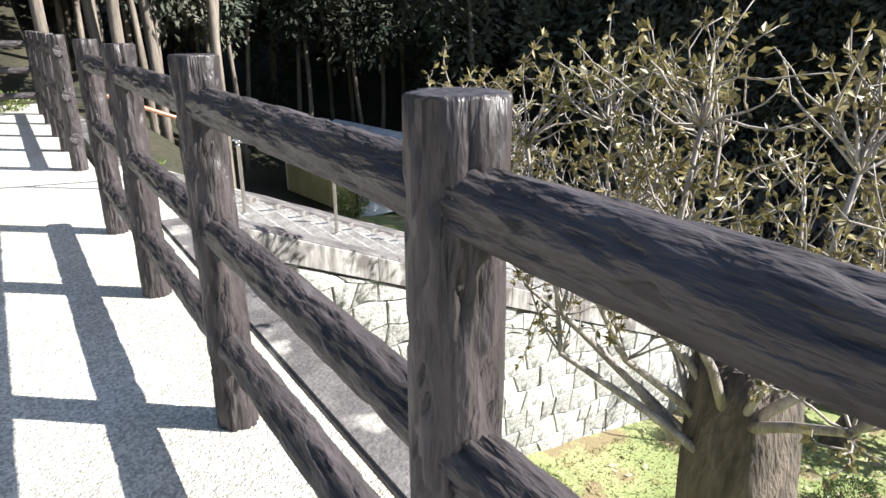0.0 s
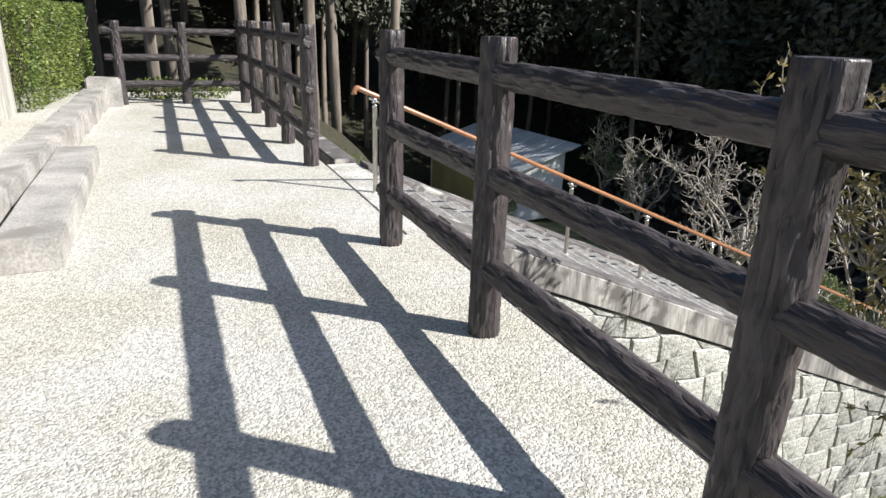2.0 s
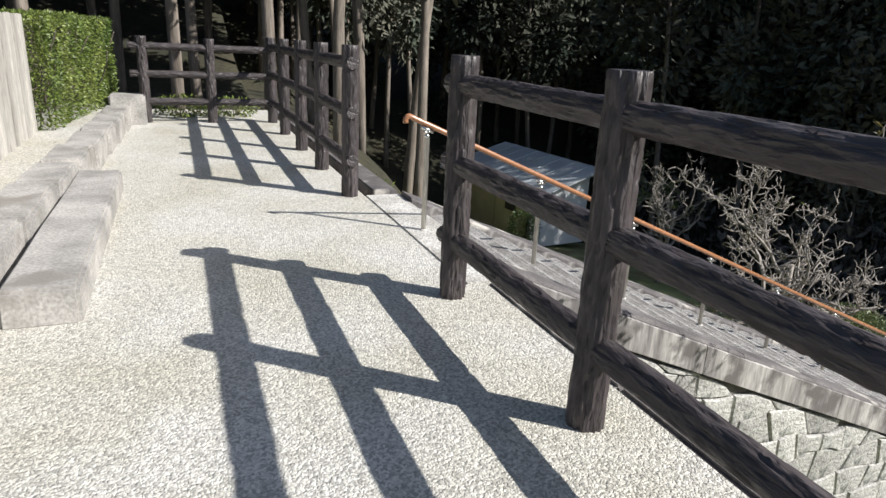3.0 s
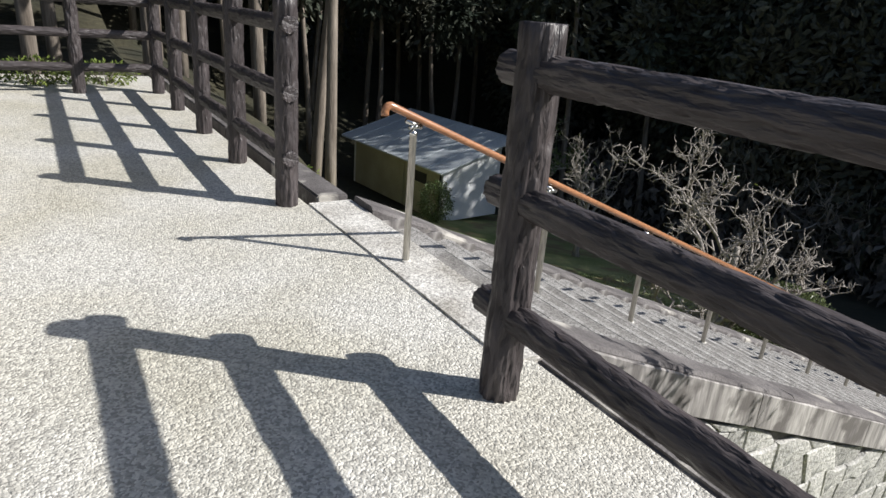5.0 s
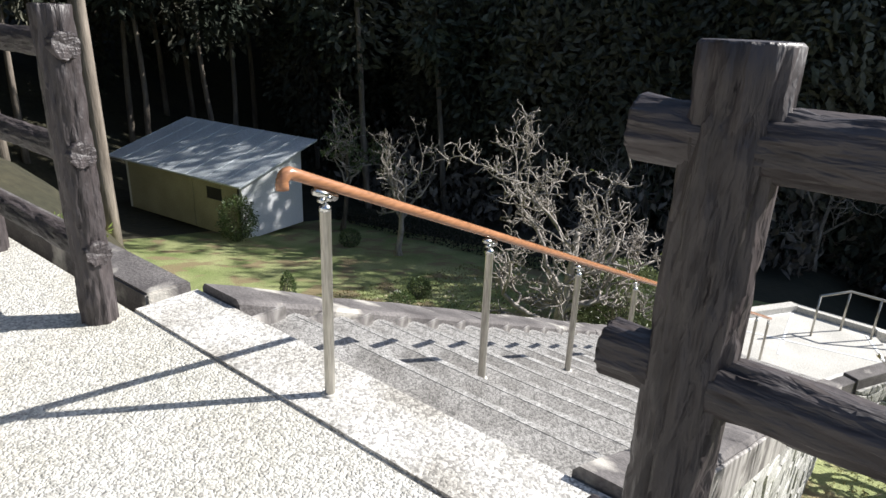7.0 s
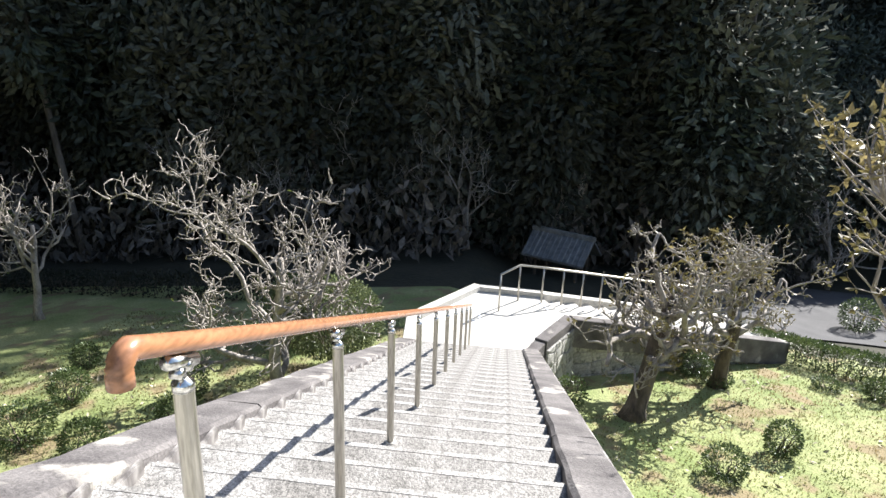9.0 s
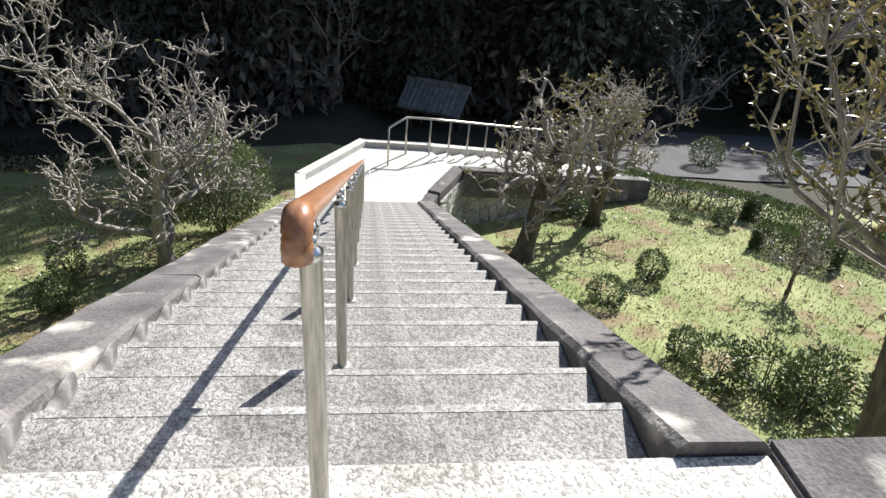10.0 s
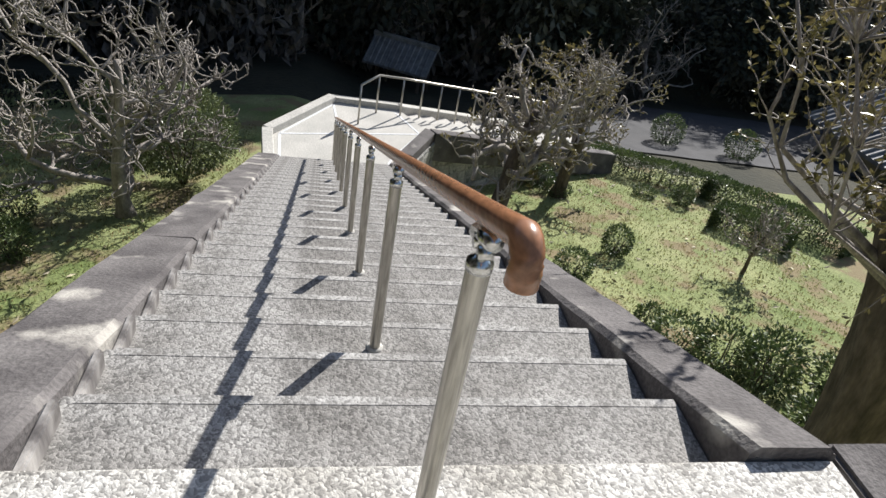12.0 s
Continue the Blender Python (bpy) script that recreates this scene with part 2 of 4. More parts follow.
def merge(chunks):
    verts, faces = [], []
    for v, f in chunks:
        n = len(verts)
        verts.extend(v)
        faces.extend(tuple(i + n for i in q) for q in f)
    return verts, faces


def log_mesh(name, length, radius, material, axis="z", seed=0, segs=44, rings=40):
    """A moulded log: upright bark ridges and furrows, slightly rounded ends."""
    bm = bmesh.new()
    rows = []
    for i in range(rings + 1):
        t = i / rings
        row = []
        for k in range(segs):
            a = 2 * math.pi * k / segs
            p = Vector((math.cos(a) * 4.3 + seed * 3.7, math.sin(a) * 4.3, t * length * 4.6 + seed))
            wob = noise.noise(Vector((math.cos(a) * 1.2, math.sin(a) * 1.2, t * length * 5 + seed))) * 0.35
            n = noise.noise(p + Vector((wob, wob, 0)))
            n2 = noise.noise(Vector((math.cos(a) * 6.5 + seed, math.sin(a) * 6.5, t * length * 5.0)))
            r = radius * (1.03 - 0.19 * max(0, 1 - abs(n) * 5.5) ** 0.8 - 0.075 * max(0, 1 - abs(n2) * 4.5) + 0.02 * noise.noise(Vector((seed, t * length * 3, a))))
            if i in (0, rings):
                r *= 0.95
            z = t * length
            if i == 1:
                z = 0.006
            if i == rings - 1:
                z = length - 0.006
            co = (r * math.cos(a), r * math.sin(a), z) if axis == "z" else (r * math.cos(a), z, r * math.sin(a))
            row.append(bm.verts.new(co))
        rows.append(row)
    for i in range(rings):
        for k in range(segs):
            q = (rows[i][k], rows[i][(k + 1) % segs], rows[i + 1][(k + 1) % segs], rows[i + 1][k])
            bm.faces.new(q if axis == "z" else q[::-1])
    bm.faces.new(rows[0][::-1] if axis == "z" else rows[0])
    bm.faces.new(rows[-1] if axis == "z" else rows[-1][::-1])
    me = finish(name, bm, material)
    for p in me.polygons:
        p.use_smooth = len(p.vertices) == 4
    return me


# ---- ground ----
def step01(a, b, v):
    t = min(1, max(0, (v - a) / (b - a)))
    return t * t * (3 - 2 * t)


def gz(x, y):
    """Height of the open ground: terrace, lawns below, road hollow, wooded slopes."""
    right = -3.35 - 0.155 * max(x, 0) + 0.02 * (y - 3)
    left = -3.0 - 0.14 * max(x, 0) - 0.085 * max(0, min(y, 26) - 8)
    s = step01(5.9, 8.2, y)
    z = right * (1 - s) + left * s
    bank = step01(8.4, 11.0, y)
    z = z * (1 - bank) + max(z, -0.45 - 0.95 * (x - 1.4)) * bank
    wood = step01(14.5, 18, y) * (1 - step01(2.2, 6.5, x))
    z = z * (1 - wood) + (-0.6 - 0.08 * max(0, x)) * wood
    z = min(z, -0.35)
    if x < 1.22:
        z = -0.35
    hill = max(0, x - 27 + 0.25 * max(0, y - 6)) * 0.5 + max(0, y - 32) * 0.5 + max(0, -y - 22) * 0.3
    hill += max(0, -x - 9) * 0.3
    if x < 1.22:
        hill = max(0, y - 24) * 0.3 + max(0, -x - 9) * 0.3 + max(0, -y - 22) * 0.3
    z += min(hill, 26) + 0.06 * noise.noise(Vector((x * 0.5, y * 0.5, 0))) * (x > 1.4)
    return z


def ground_sheet(name, xs, ys, keep, material, lift=0.0):
    verts, faces, idx = [], [], {}
    for i, x in enumerate(xs):
        for j, y in enumerate(ys):
            idx[i, j] = len(verts)
            verts.append((x, y, gz(x, y) + lift))
    for i in range(len(xs) - 1):
        for j in range(len(ys) - 1):
            if keep((xs[i] + xs[i + 1]) / 2, (ys[j] + ys[j + 1]) / 2):
                faces.append((idx[i, j], idx[i + 1, j], idx[i + 1, j + 1], idx[i, j + 1]))
    return raw(name, verts, faces, material, True)


def spread(a, b, step, far, grow=1.35):
    out, s, v = [], step, a
    lo = []
    while v > far[0]:
        s *= grow
        v -= s
        lo.append(v)
    mid = list(np.arange(a, b, step))
    s, v = step, b
    hi = [b]
    while v < far[1]:
        s *= grow
        v += s
        hi.append(v)
    return [float(q) for q in lo[::-1] + mid + hi]


GX = spread(1.2, 30, 0.4, (-900, 900))
GY = spread(-14, 34, 0.4, (-900, 900))


def is_lawn(x, y):
    return 1.1 < x < 17.3 - 0.35 * (y < 3) * abs(y - 3) and -9 < y < 25 and not (x < 5 and y > 15)


tagged(new("ground", ground_sheet("ground", GX, GY, lambda x, y: not is_lawn(x, y), M_SOIL_SHADED)), "leaf-covered woodland ground rising to hills, darkened for canopy shade", "ground", kind="structure")
tagged(new("lawn", ground_sheet("lawn", GX, GY, is_lawn, M_GRASS)), "short mossy green lawn with fallen leaves", "lawn", kind="structure")

# gravel terrace
tagged(new("gravel_verge", finish("gravel_verge", box(0.94, 1.082, -14, 5.72, -0.4, 0.0), M_GRAVEL)), "gravel strip between the fence and the edging", "gravel", kind="structure")
tagged(new("gravel_terrace", finish("gravel_terrace", box(-16, 0.94, -14, 16, -0.4, 0.0), M_GRAVEL)), "pale grey gravel path with fine loose stones", "gravel", kind="structure")


# kerb along the terrace and the head of the stairs
KX0, KX1 = 0.955, 1.31
kerb = thing("kerb_edging", KX0, 0, 0, "old grey concrete edging along the gravel terrace", "kerb", kind="structure")
edges_y = [-13.5, -10.5, -7.5, -4.5, -1.5, 1.4, 4.3, 5.72]
for a, b in zip(edges_y[:-1], edges_y[1:]):
    part("kerb_stone", box(0.145, 0.425, a + 0.006, b - 0.006, -0.4, 0.004, 0.014, 0.006, a), M_CONC_DARK, kerb)
for a, b in zip([8.34, 11.2, 14.2], [11.2, 14.2, 16]):
    part("kerb_stone", box(0.1, KX1 - KX0, a + 0.006, b - 0.006, -0.4, 0.03, 0.012, 0.004, a), M_CONC_DARK, kerb)
part("top_slab", box(0.0, KX1 - KX0 + 0.01, 5.735, 8.3, -0.35, 0.0, 0.012, 0.002, 3), M_SLAB_GLARE, kerb, "washed aggregate slab at the head of the stairs, paled for sun glare")

# ---- stairs ----
SX, TREAD, RISE, NSTEP = 1.32, 0.337, 0.1405, 28
SY0, SY1 = 6.02, 7.92
stairs = thing("stairs", SX, 0, 0, "long straight stair of speckled concrete treads between low walls", "stairs", kind="structure")
nosing_me = finish("nosing", box(TREAD - 0.022, TREAD + 0.0135, SY0 + 0.01, SY1 - 0.04, -0.03, 0.002, 0.0015), M_NOSE)
tread_me = finish("step", box(0.0, TREAD + 0.012, SY0, SY1, -0.30, 0.0, 0.008), M_STEP)
END_X, END_Z = SX + (NSTEP - 1) * TREAD, -NSTEP * RISE
for i in range(1, NSTEP):
    st = part("step", tread_me, M_STEP, stairs)
    st.location = ((i - 1) * TREAD, 0, -i * RISE)
    ns = part("nosing", nosing_me, M_NOSE, st, "pale worn nosing")

# added pale blocks imitate the sunlit inner face of the north wall
sliver_me = finish("skirting", box(0.02, TREAD * 0.8, SY1 - 0.028, SY1 + 0.003, -0.02, 0.075, 0.008, 0.012, 2), M_STREAK)
for i in range(1, NSTEP):
    sk = part("skirting", sliver_me, M_STREAK, stairs, "pale block standing in for the sunlit inner wall face")
    sk.location = ((i - 1) * TREAD, 0, -i * RISE)


def sloped(x0, x1, y0, y1, zt, depth, slope, bevel=0.02, seed=0, n=10, wob=0.006):
    """A wall with a sloping top from x0 to x1; zt is the top at x0."""
    bm = bmesh.new()
    rows = []
    for i in range(n + 1):
        x = x0 + (x1 - x0) * i / n
        z = zt - slope * (x - x0)
        w = [wob * noise.noise(Vector((x * 3 + seed, k * 5.1, 0))) for k in range(4)]
        prof = [(y0, z - depth), (y0 + w[0], z - bevel), (y0 + bevel + w[0], z + w[1]), (y1 - bevel + w[2], z + w[3]), (y1 + w[2], z - bevel), (y1, z - depth)]
        rows.append([bm.verts.new((x, py, pz)) for py, pz in prof])
    for a, b in zip(rows[:-1], rows[1:]):
        for k in range(6):
            bm.faces.new((a[k], a[(k + 1) % 6], b[(k + 1) % 6], b[k]))
    bm.faces.new(rows[0][::-1])
    bm.faces.new(rows[-1])
    return bm


SLOPE = RISE / TREAD
for nm, y0, y1, lab in (("parapet_south", 5.74, 6.02, "weathered dark concrete coping beside the stairs"), ("parapet_north", 7.92, 8.26, "dark weathered concrete side wall of the stairs")):
    par = thing(nm, SX, 0, 0, lab, "parapet", kind="structure")
    n = 4
    for i in range(n):
        xa, xb = i * (END_X - SX) / n, (i + 1) * (END_X - SX) / n
        part("coping", sloped(xa + 0.003, xb - 0.003, y0, y1, 0.045 - SLOPE * xa, 0.3, SLOPE, 0.024, seed=i + y0, n=26, wob=0.012), M_CONC_DARK, par)
    if y0 < 6:
        for i in range(5):
            xa, xb = i * (END_X - SX) / 5, (i + 1) * (END_X - SX) / 5
            part("face_band", sloped(xa + 0.004, xb - 0.004, y0 - 0.016, y0 + 0.01, 0.012 - SLOPE * xa, 0.26, SLOPE, 0.008, seed=i, n=20, wob=0.008), M_STREAK, par, "pale streaked concrete band")
    part("wall_core", sloped(0.02, END_X - SX, y0 + 0.04, y1 - 0.05, -0.2, 4.0, SLOPE, 0.01), M_MORTAR, par)


# ---- landing ----
def prism(outline, z0, z1, bevel=0.0):
    bm = bmesh.new()
    lo = [bm.verts.new((x, y, z0)) for x, y in outline]
    hi = [bm.verts.new((x, y, z1)) for x, y in outline]
    bm.faces.new(hi)
    bm.faces.new(lo[::-1])
    n = len(outline)
    for i in range(n):
        bm.faces.new((lo[i], lo[(i + 1) % n], hi[(i + 1) % n], hi[i]))
    bmesh.ops.recalc_face_normals(bm, faces=bm.faces)
    if bevel:
        bmesh.ops.bevel(bm, geom=[e for e in bm.edges if all(v.co.z > z1 - 0.001 for v in e.verts)], offset=bevel, segments=2, affect="EDGES")
    return bm


LZ = END_Z
landing = thing("landing", END_X, 7, LZ, "pale concrete landing at the foot of the stairs", "landing", kind="structure")
P_L0, P_L1, P_F, P_R0, P_R1 = (END_X, 8.08), (11.57, 8.2), (13.45, 7.02), (11.0, 5.68), (12.2, 5.06)
def loc(pts):
    return [(x - END_X, y - 7) for x, y in pts]
part("slab", prism(loc([P_L0, (END_X, 5.9), P_R0, P_R1, (13.3, 5.6), P_F, P_L1]), -2.6, 0.0), M_CONC_LIGHT, landing)


def curb_strip(p, q, width, z, h, parent, name="curb", material=None, dz=0.0):
    a, b = Vector((*p, 0)), Vector((*q, 0))
    d = (b - a).normalized()
    nrm = Vector((-d.y, d.x, 0))
    bm = bmesh.new()
    bmesh.ops.create_cube(bm, size=1)
    length = (b - a).length
    for v in bm.verts:
        t = v.co.x + 0.5
        v.co = a + d * length * t + nrm * (v.co.y * width) + Vector((0, 0, z + dz * t + (h if v.co.z > 0 else -0.5)))
    bmesh.ops.bevel(bm, geom=bm.edges, offset=0.012, segments=1, affect="EDGES")
    return part(name, bm, material or M_CONC_LIGHT, parent)


pl = loc([P_L0, P_L1, P_F])
curb_strip(pl[0], pl[1], 0.2, 0, 0.14, landing)
curb_strip(pl[1], pl[2], 0.2, 0, 0.14, landing)
curb_strip(pl[2], (13.36 - END_X, -1.4), 0.16, 0, 0.1, landing)
pr = loc([P_R0, P_R1])
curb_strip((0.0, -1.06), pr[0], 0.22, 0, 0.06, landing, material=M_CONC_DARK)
# pale mortar joints in the landing floor
for p, q in (((0.03, 0.9), (1.2, 0.98)), ((1.2, 0.98), (2.85, 0.0)), ((0.04, 0.92), (0.04, -0.92)), ((0.62, -1.12), (1.72, -1.72)), ((0.62, -1.12), (0.05, -0.9)), ((1.2, 0.98), (1.72, -1.72)), ((0.75, -0.2), (2.85, 0.0)), ((1.72, -1.72), (2.7, -1.3))):
    d = Vector((q[0] - p[0], q[1] - p[1], 0))
    nrm = Vector((-d.y, d.x, 0)).normalized() * 0.022
    bm = bmesh.new()
    a, b = Vector((*p, 0)), Vector((*q, 0))
    lo = [bm.verts.new(c) for c in (a - nrm, b - nrm, b + nrm, a + nrm)]
    hi = [bm.verts.new(v.co + Vector((0, 0, 0.006))) for v in lo]
    bm.faces.new(hi)
    for i in range(4):
        bm.faces.new((lo[i], lo[(i + 1) % 4], hi[(i + 1) % 4], hi[i]))
    part("mortar_joint", bm, M_WHITE, landing, "pale mortar line")
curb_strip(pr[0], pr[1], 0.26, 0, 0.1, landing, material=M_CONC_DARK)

# second flight, down to the road
FL_N, FL_T, FL_R = 15, 0.4, 0.09
flight = thing("lower_stairs", 12.2, 5.06, LZ, "pale concrete lower flight turning down to the road", "stairs", kind="structure", rz=27)
low_me = finish("step", prism([(0, 0.0), (1.15, 0.0), (1.15, -FL_T - 0.01), (0, -FL_T - 0.01)], -1.8, 0.0), M_CONC_LIGHT)
for i in range(FL_N):
    st = part("step", low_me, M_CONC_LIGHT, flight)
    st.location = (0, -i * FL_T, -(i + 1) * FL_R)
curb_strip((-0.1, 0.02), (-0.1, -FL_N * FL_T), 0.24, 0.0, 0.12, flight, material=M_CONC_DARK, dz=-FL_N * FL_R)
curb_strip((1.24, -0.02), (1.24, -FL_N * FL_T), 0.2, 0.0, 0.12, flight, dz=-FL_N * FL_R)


# ---- log fences ----
POST_H, POST_R, RAIL_R = 1.435, 0.081, 0.061
RAIL_Z = (0.36, 0.82, 1.275)
post_meshes = [log_mesh("post", POST_H + 0.02, POST_R, M_LOG, "z", s, 56, 56) for s in range(3)]


def log_fence(y_posts, x, label, stub0, stub1, rz=0):
    f = thing("log_fence", x, y_posts[0], 0, label, "fence", "log fences", rz=rz)
    for i, y in enumerate(y_posts):
        p = part("post", post_meshes[i % 3], M_LOG, f)
        p.matrix_basis = pose(0, y - y_posts[0], -0.02, 0, 0, 47 * i)
    for i in range(len(y_posts) - 1):
        a = y_posts[i] - y_posts[0] - (stub0 if i == 0 else 0.0)
        b = y_posts[i + 1] - y_posts[0] + (stub1 if i == len(y_posts) - 2 else 0.0)
        for k, z in enumerate(RAIL_Z):
            r = part("rail", log_mesh("rail", b - a, RAIL_R, M_RAIL, "y", i * 3 + k + x, 40, 44), M_RAIL, f)
            r.location = (0, a, z)
    return f


log_fence([-3.55, -2.05, -0.55, 0.97, 2.51, 4.1, 5.57], 0.78, "dark brown log-style concrete fence with three rails", 0.1, 0.17)
log_fence([8.3, 9.68, 11.05, 12.55, 14.0], 0.80, "dark brown log-style fence running on beyond the stairs", 0.1, 0.12)
log_fence([14.0, 15.0, 16.03], 0.8, "dark log-style fence closing the end of the path", 0.0, 0.2, 90).matrix_basis = pose(0.8, 14.0, 0, 0, 0, 90) @ Matrix.Diagonal((1, 1, 0.955, 1))


# ---- stair handrail ----
HY = 6.99
HP = [(1.105, 0.01)] + [(1.125 + 1.065 * i, -SLOPE * 1.065 * i) for i in range(1, 10)]
hand = thing("stair_handrail", HP[0][0], HY, 0, "brown handrail on brushed steel posts down the stairs", "handrail")


def lathe(profile, segs=20):
    verts, faces = [], []
    for r, z in profile:
        for k in range(segs):
            a = 2 * math.pi * k / segs
            verts.append((r * math.cos(a), r * math.sin(a), z))
    for i in range(len(profile) - 1):
        for k in range(segs):
            a, b = i * segs + k, i * segs + (k + 1) % segs
            faces.append((a, b, b + segs, a + segs))
    faces.append(tuple(range(segs))[::-1])
    faces.append(tuple(range(len(verts) - segs, len(verts))))
    return verts, faces


PH = 0.772
hp_me = raw("rail_post", *lathe([(0.021, -0.02), (0.021, PH - 0.02), (0.0215, PH - 0.02), (0.0215, PH)]), M_STEEL, False)
cap_me = raw("post_cap", *lathe([(0.0225, PH - 0.012), (0.0225, PH + 0.004), (0.012, PH + 0.012), (0.009, PH + 0.016)]), M_CHROME, True)
sad_v, sad_f = merge([lathe([(0.008, PH + 0.01), (0.008, PH + 0.052), (0.006, PH + 0.055)], 12),
                      tube([(-0.016, -0.012, PH + 0.03), (-0.016, 0.012, PH + 0.03)], [0.012, 0.012], 10),
                      tube([(0.012, -0.014, PH + 0.034), (0.012, 0.014, PH + 0.034)], [0.013, 0.013], 10),
                      tube([(-0.05, 0, PH + 0.07), (0.05, 0, PH + 0.07 - 0.1 * SLOPE)], [0.015, 0.015], 8)])
sad_me = raw("bracket", sad_v, sad_f, M_CHROME, True)
fl_me = raw("base_flange", *lathe([(0.034, -0.006), (0.034, 0.004), (0.023, 0.009)]), M_CONC_LIGHT, True)
for x, z in HP:
    k = math.floor((x - SX) / TREAD) + 1 if x > SX else 0
    zb = -k * RISE
    p = part("rail_post", hp_me, M_STEEL, hand)
    p.matrix_basis = Matrix.Translation((x - HP[0][0], 0, zb)) @ Matrix.Diagonal((1, 1, (PH + z - zb) / PH, 1))
    c = part("post_cap", cap_me, M_CHROME, p, "polished steel cap")
    b = part("bracket", sad_me, M_CHROME, p, "polished saddle bracket")
    part("base_flange", fl_me, M_CONC_LIGHT, p)
hx0 = -0.15
RAIL_TOP = PH + 0.083 + SLOPE * 0.02 + 0.008
zt = RAIL_TOP - SLOPE * hx0
rv = [(hx0 - 0.035, 0, zt - 0.052), (hx0 - 0.035, 0, zt - 0.03)]
rv += [(hx0 - 0.035 + 0.032 * (1 - math.cos(a)), 0, zt - 0.03 + 0.032 * math.sin(a)) for a in (0.3, 0.6, 0.9, 1.2, 1.5)]
rv += [(hx0 + 0.03, 0, RAIL_TOP - SLOPE * (hx0 + 0.03)), (hx0 + 0.1, 0, RAIL_TOP - SLOPE * (hx0 + 0.1))]
xe = HP[-1][0] - HP[0][0] + 0.18
rv.append((xe, 0, RAIL_TOP - SLOPE * xe))
v, f = tube(rv, [0.023] * 7 + [0.0222, 0.0215, 0.0215], 20)
part("grip_rail", raw("grip_rail", v, f, M_WOODRAIL, True), M_WOODRAIL, hand, "glossy brown resin grip with a down-turned end")

# landing handrail
lr = thing("landing_handrail", 13.2, 6.5, LZ, "plain steel handrail round the landing and lower stairs", "handrail")
LRP = [(12.38, 6.51, 0), (13.03, 6.12, 0), (12.99, 5.62, 0)] + [(12.99 + 0.21 * i, 5.62 - 0.44 * i, -0.1 * i) for i in range(1, 13)]
for x, y, z in LRP:
    v, f = tube([(x - 13.2, y - 6.5, z - 0.02), (x - 13.2, y - 6.5, z + 0.8)], [0.02, 0.02], 10)
    part("rail_post", raw("rail_post", v, f, M_STEEL, True), M_STEEL, lr)
v, f = tube([(x - 13.2, y - 6.5, z + 0.81) for x, y, z in LRP], [0.023] * len(LRP), 10)
part("top_rail", raw("top_rail", v, f, M_STEEL, True), M_STEEL, lr)


# ---- stone wall under the stairs ----
def stone_mesh(name, poly, depth, rng, material):
    """One fitted stone from its outline in x and z: dressed edge, uneven bulged face towards -y."""
    n = len(poly)
    cx, cz = sum(p[0] for p in poly) / n, sum(p[1] for p in poly) / n
    verts, faces = [], []
    for gap, y in ((0.006, depth), (0.006, 0.004), (0.022, -0.01)):
        for x, z in poly:
            d = math.hypot(x - cx, z - cz) or 1
            k = max(0.3, 1 - gap / d)
            verts.append(((x - cx) * k, y + (rng.uniform(-0.004, 0.004) if y < depth else 0), (z - cz) * k))
    verts.append((rng.uniform(-0.03, 0.03), -0.014 + rng.uniform(-0.005, 0.005), rng.uniform(-0.03, 0.03)))
    for q in (0, 1):
        for k in range(n):
            a, b = q * n + k, q * n + (k + 1) % n
            faces.append((a, b, b + n, a + n))
    for k in range(n):
        faces.append((2 * n + k, 2 * n + (k + 1) % n, 3 * n))
    return raw(name, verts, faces, material), cx, cz


def stone_wall(name, origin, rz, length, top, base, label, seed, cw=0.3, ch=0.26):
    """Fitted rubble along local x in wandering courses; top(x) and base(x) are heights."""
    w = thing(name, *origin, label, "stone wall", kind="structure", rz=rz)
    rng = random.Random(seed)
    zlo = min(base(0), base(length)) - 0.2

    def course(j, x):
        return zlo + j * ch + 0.34 * ch * noise.noise(Vector((x * 1.9 / cw * 0.3, j * 3.7, seed))) + 0.2 * ch * noise.noise(Vector((x * 3.1, j * 5.3, seed + 9)))

    def fit_top(x, z):
        return min(z, top(min(max(x, 0), length)) - 0.012)

    j = 0
    while zlo + j * ch < max(top(0), top(length)):
        x = 0.0
        skew = 0.0
        while x < length - 0.05:
            x2 = min(length, x + cw * rng.uniform(0.55, 1.5))
            skew2 = rng.uniform(-0.06, 0.06) if x2 < length else 0.0
            xm = (x + x2) / 2
            poly = [(x - skew, fit_top(x, course(j, x - skew))), (xm, fit_top(xm, course(j, xm))), (x2 - skew2, fit_top(x2, course(j, x2 - skew2))),
                    (x2 + skew2, fit_top(x2, course(j + 1, x2 + skew2))), (xm, fit_top(xm, course(j + 1, xm))), (x + skew, fit_top(x, course(j + 1, x + skew)))]
            if poly[4][1] - poly[1][1] > 0.03 and poly[4][1] > base(xm) - 0.1:
                me, cx, cz = stone_mesh("stone", poly, 0.06, rng, M_WALLSTONE)
                o = new("stone", me)
                o.parent = w
                o.location = (cx, rng.uniform(-0.012, 0.008), cz)
            x, skew = x2, skew2
        j += 1
    return w


def south_base(x):
    return gz(SX + x, 5.6)


stone_wall("stone_wall_south", (SX, 5.762, 0), 0, END_X - SX + 0.3, lambda x: -0.255 - SLOPE * x, south_base, "pale grey rubble stone wall carrying the stairs", 5, cw=0.36, ch=0.3)
vec = Vector((P_R1[0] - P_R0[0], P_R1[1] - P_R0[1]))
stone_wall("stone_wall_foot", (END_X + 0.28, 5.742, LZ), -8, 0.36, lambda x: 0.02, lambda x: -1.5, "rubble wall at the foot of the stairs", 21, cw=0.2, ch=0.24)
